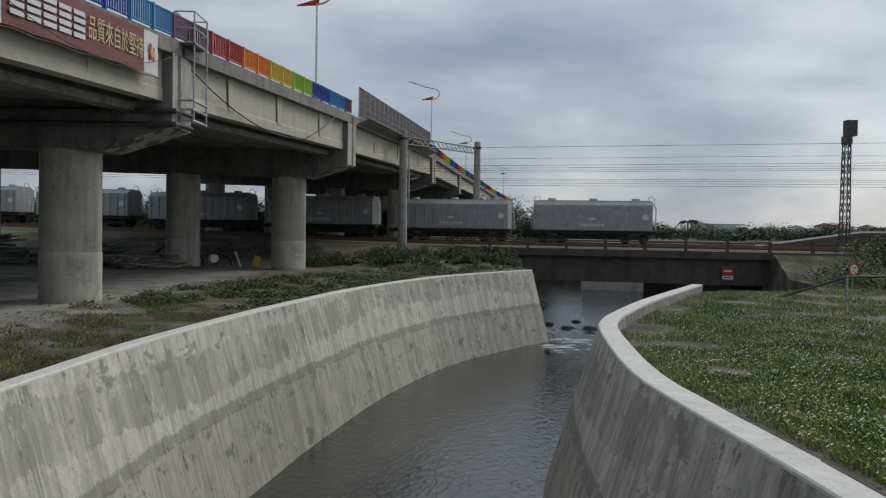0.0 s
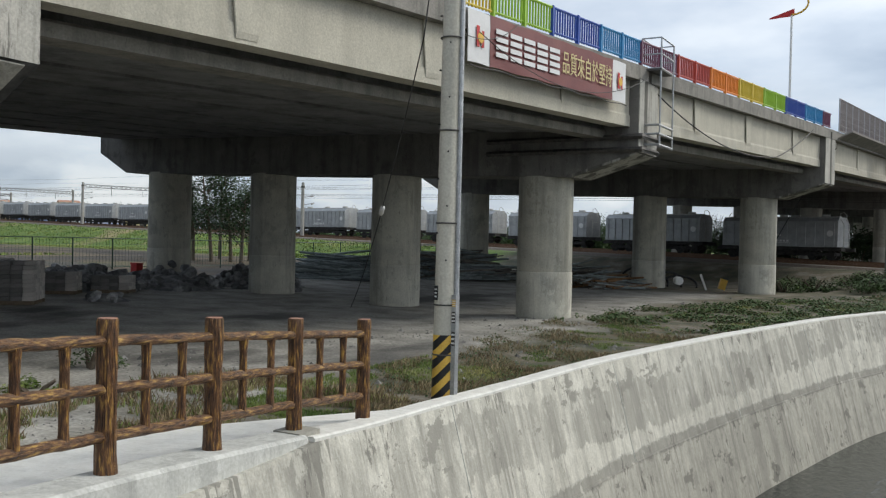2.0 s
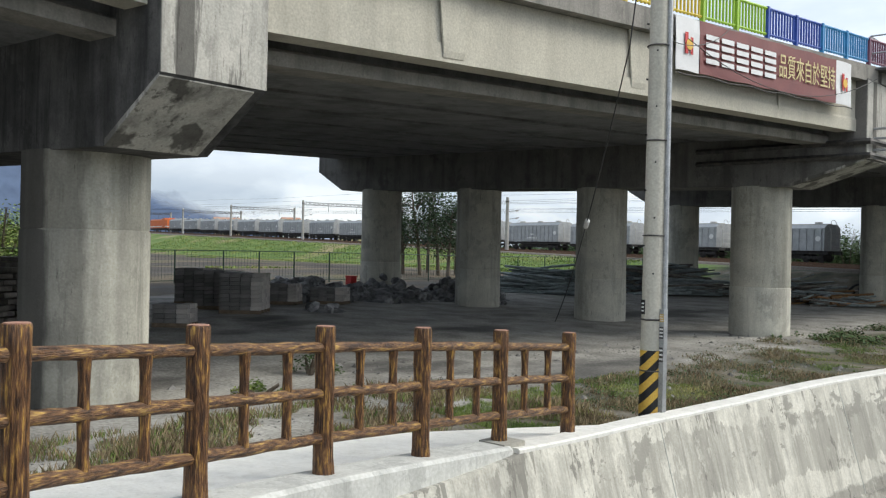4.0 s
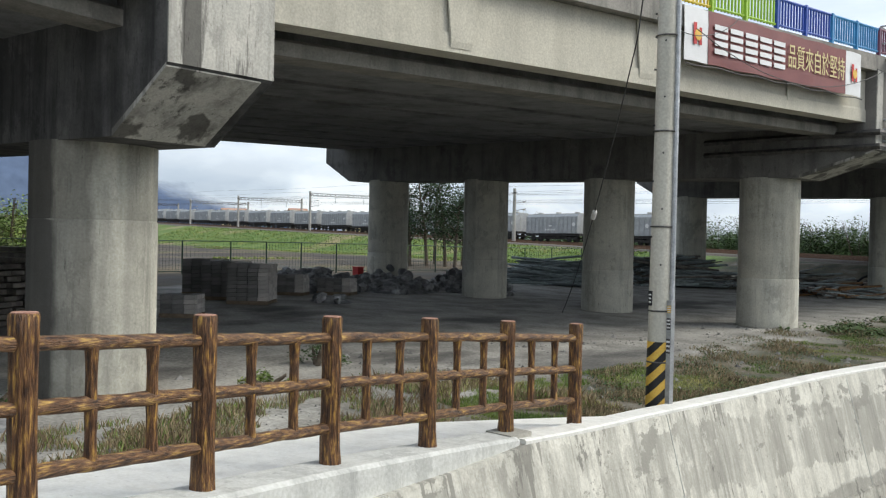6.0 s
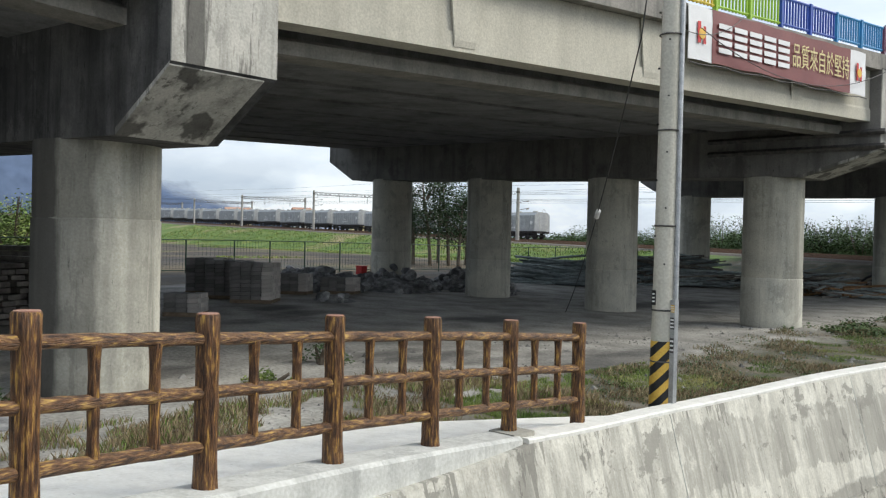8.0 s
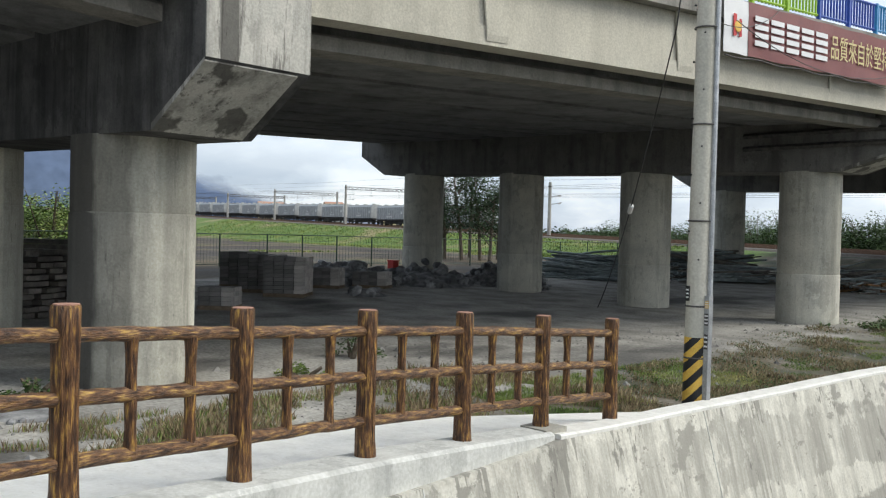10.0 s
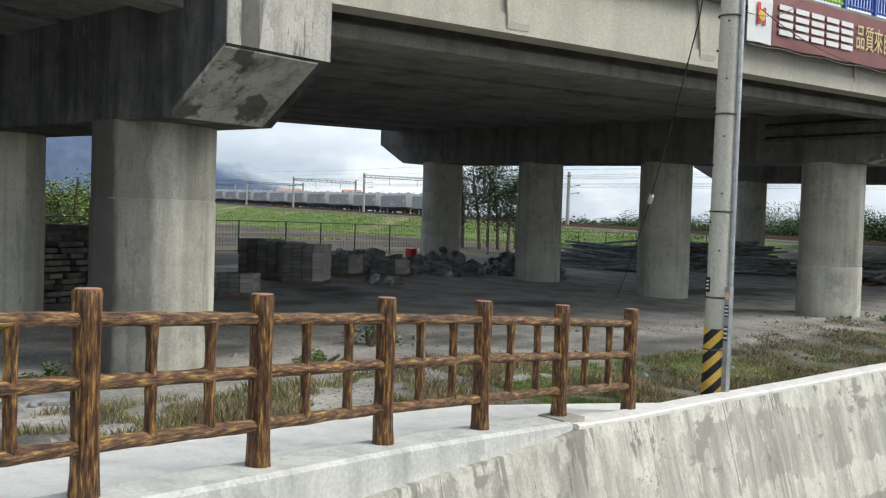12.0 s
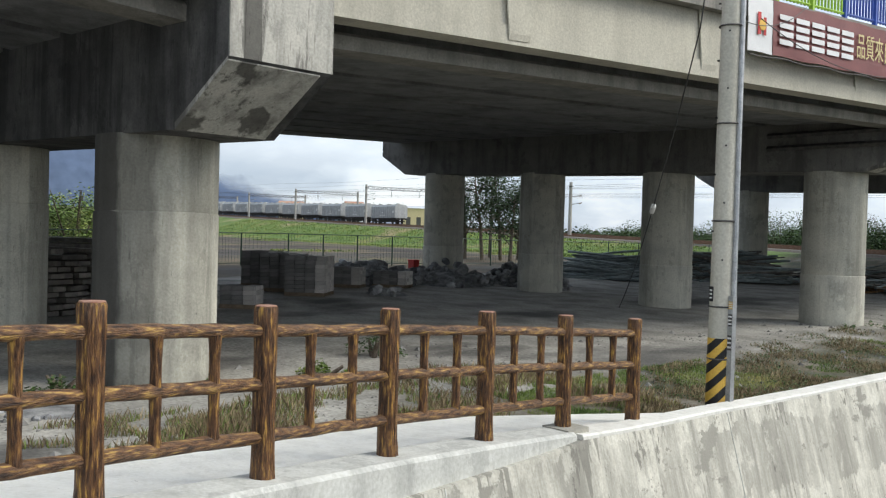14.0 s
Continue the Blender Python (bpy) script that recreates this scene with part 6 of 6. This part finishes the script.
def verge_west(rr):
    y = 9.5 + 37.5 * rr.random() ** 1.25
    x0 = lerp(LX, y) - 0.12
    w = 1.8 + 3.2 * min(1, max(0, (y - 10) / 14))
    x = x0 - rr.random() ** 1.2 * w
    q = noise.noise((x * 0.7, y * 0.7, 3)) + 0.5 * noise.noise((x * 2.2, y * 2.2, 5))
    if q < 0.12 - 0.35 * rr.random() ** 3 + 0.1 * max(0, (18 - y) / 9):
        return None
    return x, y, 0.6 + max(0, q)


def verge_green(rr):
    """Greener strip a step away from the canal wall."""
    y = 8.8 + 30 * rr.random() ** 1.4
    x = lerp(LX, y) - 0.7 - rr.random() * (1.5 + 0.05 * y)
    if noise.noise((x * 0.55, y * 0.4, 17)) + 0.5 * noise.noise((x * 1.7, y * 1.7, 8)) < 0.06:
        return None
    return x, y, 0.7 + 0.5 * rr.random()


def verge_fence(rr):
    y = rr.uniform(1.0, 11)
    x = -6.6 - rr.random() ** 1.3 * 3.6
    q = noise.noise((x * 0.8, y * 0.5, 11)) + 0.5 * noise.noise((x * 2.4, y * 2.1, 12))
    if q < -0.12:
        return None
    return x, y, 0.8 + max(0, q)


def far_field(rr):
    y = rr.uniform(8, 110)
    x = -37 - rr.random() ** 1.3 * 110
    if abs(rail_off(x, y)) < 11 or (rail_off(x, y) < -22 and noise.noise((x * 0.15, y * 0.15, 3)) < 0.42):
        return None
    return x, y, 1.0


blades("grass", "flowering green grass field beside the canal", field_east, 170000, "grass", 0.05, 0.17, 0.008, 1, 0.035)
blades("leafy_weeds", "broad-leaved weeds in the grass field", field_east, 16000, "leaf", 0.04, 0.12, 0.014, 2)
blades("dry_grass", "dry brown grass along the canal wall", verge_west, 34000, "dry", 0.03, 0.17, 0.004, 3)
blades("grass", "green grass strip along the canal wall", verge_green, 60000, "grass", 0.02, 0.085, 0.005, 9)


def ground_leaves(name, label, region, count, mat, size, height, seed):
    """Low leafy weeds: loose small leaves close to the ground."""
    rr = random.Random(seed)
    s = Shape()
    k = 0
    while k < count:
        q = region(rr)
        if q is None:
            continue
        x, y, f = q
        k += 1
        for _ in range(3):
            leaf_quad(s, (x + rr.gauss(0, 0.04), y + rr.gauss(0, 0.04), ground_z(x, y) + rr.random() * height * f), size * rr.uniform(0.5, 1.2), rr, 0.4)
    tagged(part(name, s, mat), label, "weeds", kind="stuff")


def pebbles(name, label, region, count, seed, small=0.006, large=0.03):
    rr = random.Random(seed)
    s = Shape()
    k = 0
    while k < count:
        q = region(rr)
        if q is None:
            continue
        k += 1
        x, y, _ = q
        r = small + (large - small) * rr.random() ** 2
        z = ground_z(x, y)
        a = rr.uniform(0, 3)
        n = len(s.v)
        s.v += [(x + r * math.cos(a + j * 1.57) * rr.uniform(0.7, 1.2), y + r * math.sin(a + j * 1.57) * rr.uniform(0.7, 1.2), z) for j in range(4)] + [(x, y, z + r * rr.uniform(0.5, 0.9))]
        s.f += [(n, n + 1, n + 4), (n + 1, n + 2, n + 4), (n + 2, n + 3, n + 4), (n + 3, n, n + 4)]
    tagged(part(name, s, M["pebble"]), label, "stones", kind="stuff")


M["pebble"] = material("loose_stone", ((0.13, 0.127, 0.12), (0.30, 0.29, 0.275)), 2, 0.9, bump=0, island=0.4)


def yard_edge(rr):
    y = rr.uniform(1, 44)
    x = lerp(LX, y) - 1.0 - rr.random() ** 1.6 * 6
    if noise.noise((x * 0.4, y * 0.4, 21)) < -0.05:
        return None
    return x, y, 1.0


def verge_far(rr):
    q = verge_west(rr)
    return q if q and q[1] > 24 else None


def rim_east(rr):
    y = rr.uniform(7, 34)
    return lerp(RX, y) + 0.05 + rr.random() ** 2 * 0.9, y, 1.0


# single weeds in the yard and at the feet of the piers
for k, (x, y, r, h, mat) in enumerate(((-12.2, 9.9, 0.45, 0.42, 'leaf'), (-11.3, 8.2, 0.5, 0.25, 'grass'), (-12.2, 6.3, 0.35, 0.4, 'leaf'), (-12.2, 4.5, 0.4, 0.3, 'leaf'), (-10.6, 26.3, 0.4, 0.4, 'dry'))):
    bush(x, y, ground_z(x, y) - 0.03, r, h, 500, 600 + k, mat, 0.06, label="dry brown weed at a pier's foot" if mat == "dry" else "small green weed in the gravel yard")
pebbles("gravel", "larger loose stones scattered along the verge", yard_edge, 420, 33, 0.025, 0.1)
ground_leaves("leafy_weeds", "low green weeds along the canal wall", verge_west, 9000, "leaf", 0.04, 0.07, 4)
ground_leaves("leafy_weeds", "low green weeds in the flowering field", field_east, 40000, "grass", 0.045, 0.12, 14)
ground_leaves("leafy_weeds", "dark leafy weeds near the bank", verge_far, 6000, "leaf", 0.09, 0.16, 24)
pebbles("gravel", "loose pale stones scattered over the yard edge", yard_edge, 6000, 31)
pebbles("gravel", "loose stones along the wall in the field", rim_east, 1500, 32)
blades("grass", "sparse grass on the yard edge behind the fence", verge_fence, 20000, "grass", 0.03, 0.15, 0.006, 5)
blades("dry_grass", "dry grass on the yard edge behind the fence", verge_fence, 26000, "dry", 0.04, 0.2, 0.005, 6)
blades("grass", "green field and railway bank", far_field, 40000, "grass", 0.08, 0.22, 0.06, 7)


# ---- distance: low buildings, hills ----
def low_building(az, r, w, d, h, rz, wall, roof, label):
    x, y = -r * math.sin(radians(az)), r * math.cos(radians(az))
    b = thing("building", x, y, 0.4, rz, label, "building", "distant buildings")
    part("wall", Shape().box((0, 0, h / 2), (w, d, h)), wall, b)
    part("roof", Shape().loft([[(s * w * 0.53, -d * 0.55, h), (s * w * 0.53, 0, h + d * 0.12), (s * w * 0.53, d * 0.55, h), (s * w * 0.53, 0, h - 0.1)] for s in (-1, 1)]), roof, b)
    for k in range(max(2, int(w / 3))):
        part("window", Shape().box((-w / 2 + 1.4 + k * 3, -d / 2 - 0.02, h * 0.55), (1.3, 0.06, h * 0.3)), "steel", b)


M["shed"] = paint("pale_shed_sheeting", (0.55, 0.57, 0.6), 0.6)
M["greenroof"] = paint("green_sheet_roof", (0.10, 0.24, 0.20), 0.6)
M["orangeroof"] = paint("orange_tile_roof", (0.42, 0.24, 0.16), 0.7)
M["creamwall"] = paint("cream_plaster", (0.6, 0.5, 0.3), 0.8)
low_building(-17.2, 215, 10, 7, 3.4, 15, "shed", "shed", "distant pale grey shed with a metal roof")
low_building(-19.4, 200, 9, 7, 2.2, 10, "shed", "shed", "distant pale low shed")
low_building(-20.6, 190, 7, 6, 2.0, 20, "shed", "greenroof", "distant shed with a green metal roof")
low_building(-22.6, 210, 9, 7, 2.5, 25, "shed", "shed", "distant white low building")
low_building(-23.8, 200, 5, 6, 3.1, 20, "shed", "orangeroof", "distant building with a red-brown roof")
low_building(-26.1, 190, 5, 5, 2.9, 20, "orange", "shed", "distant orange and white building")
low_building(56.2, 360, 10, 9, 11.5, 60, "creamwall", "orangeroof", "distant house with an orange roof beyond the train")
low_building(52.3, 360, 7, 8, 12.3, 60, "shed", "orangeroof", "distant white building with a reddish roof")
low_building(48.3, 260, 8, 7, 8.5, 55, "creamwall", "shed", "distant cream house behind trees")


def road_parapet():
    s = Shape()
    pts = [on_rail(-24, 14), on_rail(-34, 22), on_rail(-44, 24), on_rail(-80, 26)]
    zs = [0.9, 2.2, 2.35, 2.4]
    s.loft([[(p.x, p.y, -0.2), (p.x, p.y, z), (p.x + 0.3, p.y + 0.3, z), (p.x + 0.3, p.y + 0.3, -0.2)] for p, z in zip(pts, zs)])
    tagged(part("road_parapet", s, "bridge"), "grey parapet of a road ramp beyond the tracks", "parapet")
    c = Shape()
    c.loft([[(p.x - 0.05, p.y - 0.05, z + 0.005), (p.x - 0.05, p.y - 0.05, z + 0.16), (p.x + 0.35, p.y + 0.35, z + 0.16), (p.x + 0.35, p.y + 0.35, z + 0.005)] for p, z in zip(pts, zs)])
    tagged(part("parapet_coping", c, "white"), "white painted top of the road parapet", "parapet")


road_parapet()


def hills():
    """Cloud-capped blue mountains far to the west."""
    s = Shape()
    rows = []
    R = 2300
    for j in range(6):
        row = []
        for k in range(121):
            az = 30 + k * 0.7
            ridge = 135 + 190 * (1 / (1 + math.exp(-(az - 63) / 2.5))) + 35 * noise.noise((az * 0.12, 0, 1)) + 12 * noise.noise((az * 0.5, 0, 2))
            ridge *= min(1, max(0, az - 44) / 8)
            r = R + j * 60
            row.append((-r * math.sin(radians(az)), r * math.cos(radians(az)), -5 + ridge * (j / 5) ** 0.8))
        rows.append(row)
    s.loft(rows, closed=False)
    m = material("hazy_mountain", ((0.085, 0.115, 0.185), (0.115, 0.15, 0.225)), 0.004, 1.0, bump=0, fine=0.02, spec=0.0)
    # mist eats into the upper slopes
    nt = m.node_tree
    N, L = nt.nodes.new, nt.links.new
    b = nt.nodes["Principled BSDF"]
    co, sep, nz = N("ShaderNodeTexCoord"), N("ShaderNodeSeparateXYZ"), N("ShaderNodeTexNoise")
    L(co.outputs["Object"], sep.inputs[0])
    nz.inputs["Scale"].default_value, nz.inputs["Detail"].default_value = 0.006, 7
    L(co.outputs["Object"], nz.inputs["Vector"])
    k = N("ShaderNodeMath"); k.operation = 'MULTIPLY_ADD'; k.inputs[1].default_value = 190.0
    # the cloud base sinks towards the north
    low = N("ShaderNodeMath"); low.operation = 'MULTIPLY_ADD'; low.inputs[1].default_value = 0.3
    L(sep.outputs[1], low.inputs[0]); L(sep.outputs[2], low.inputs[2])
    L(nz.outputs["Fac"], k.inputs[0]); L(low.outputs[0], k.inputs[2])
    mr = N("ShaderNodeMapRange"); mr.inputs[1].default_value, mr.inputs[2].default_value = 725.0, 640.0
    L(k.outputs[0], mr.inputs[0]); L(mr.outputs[0], b.inputs["Alpha"])
    tagged(part("backdrop", s, m), "hazy blue mountains on the horizon", "mountain", kind="structure")


hills()


motions()
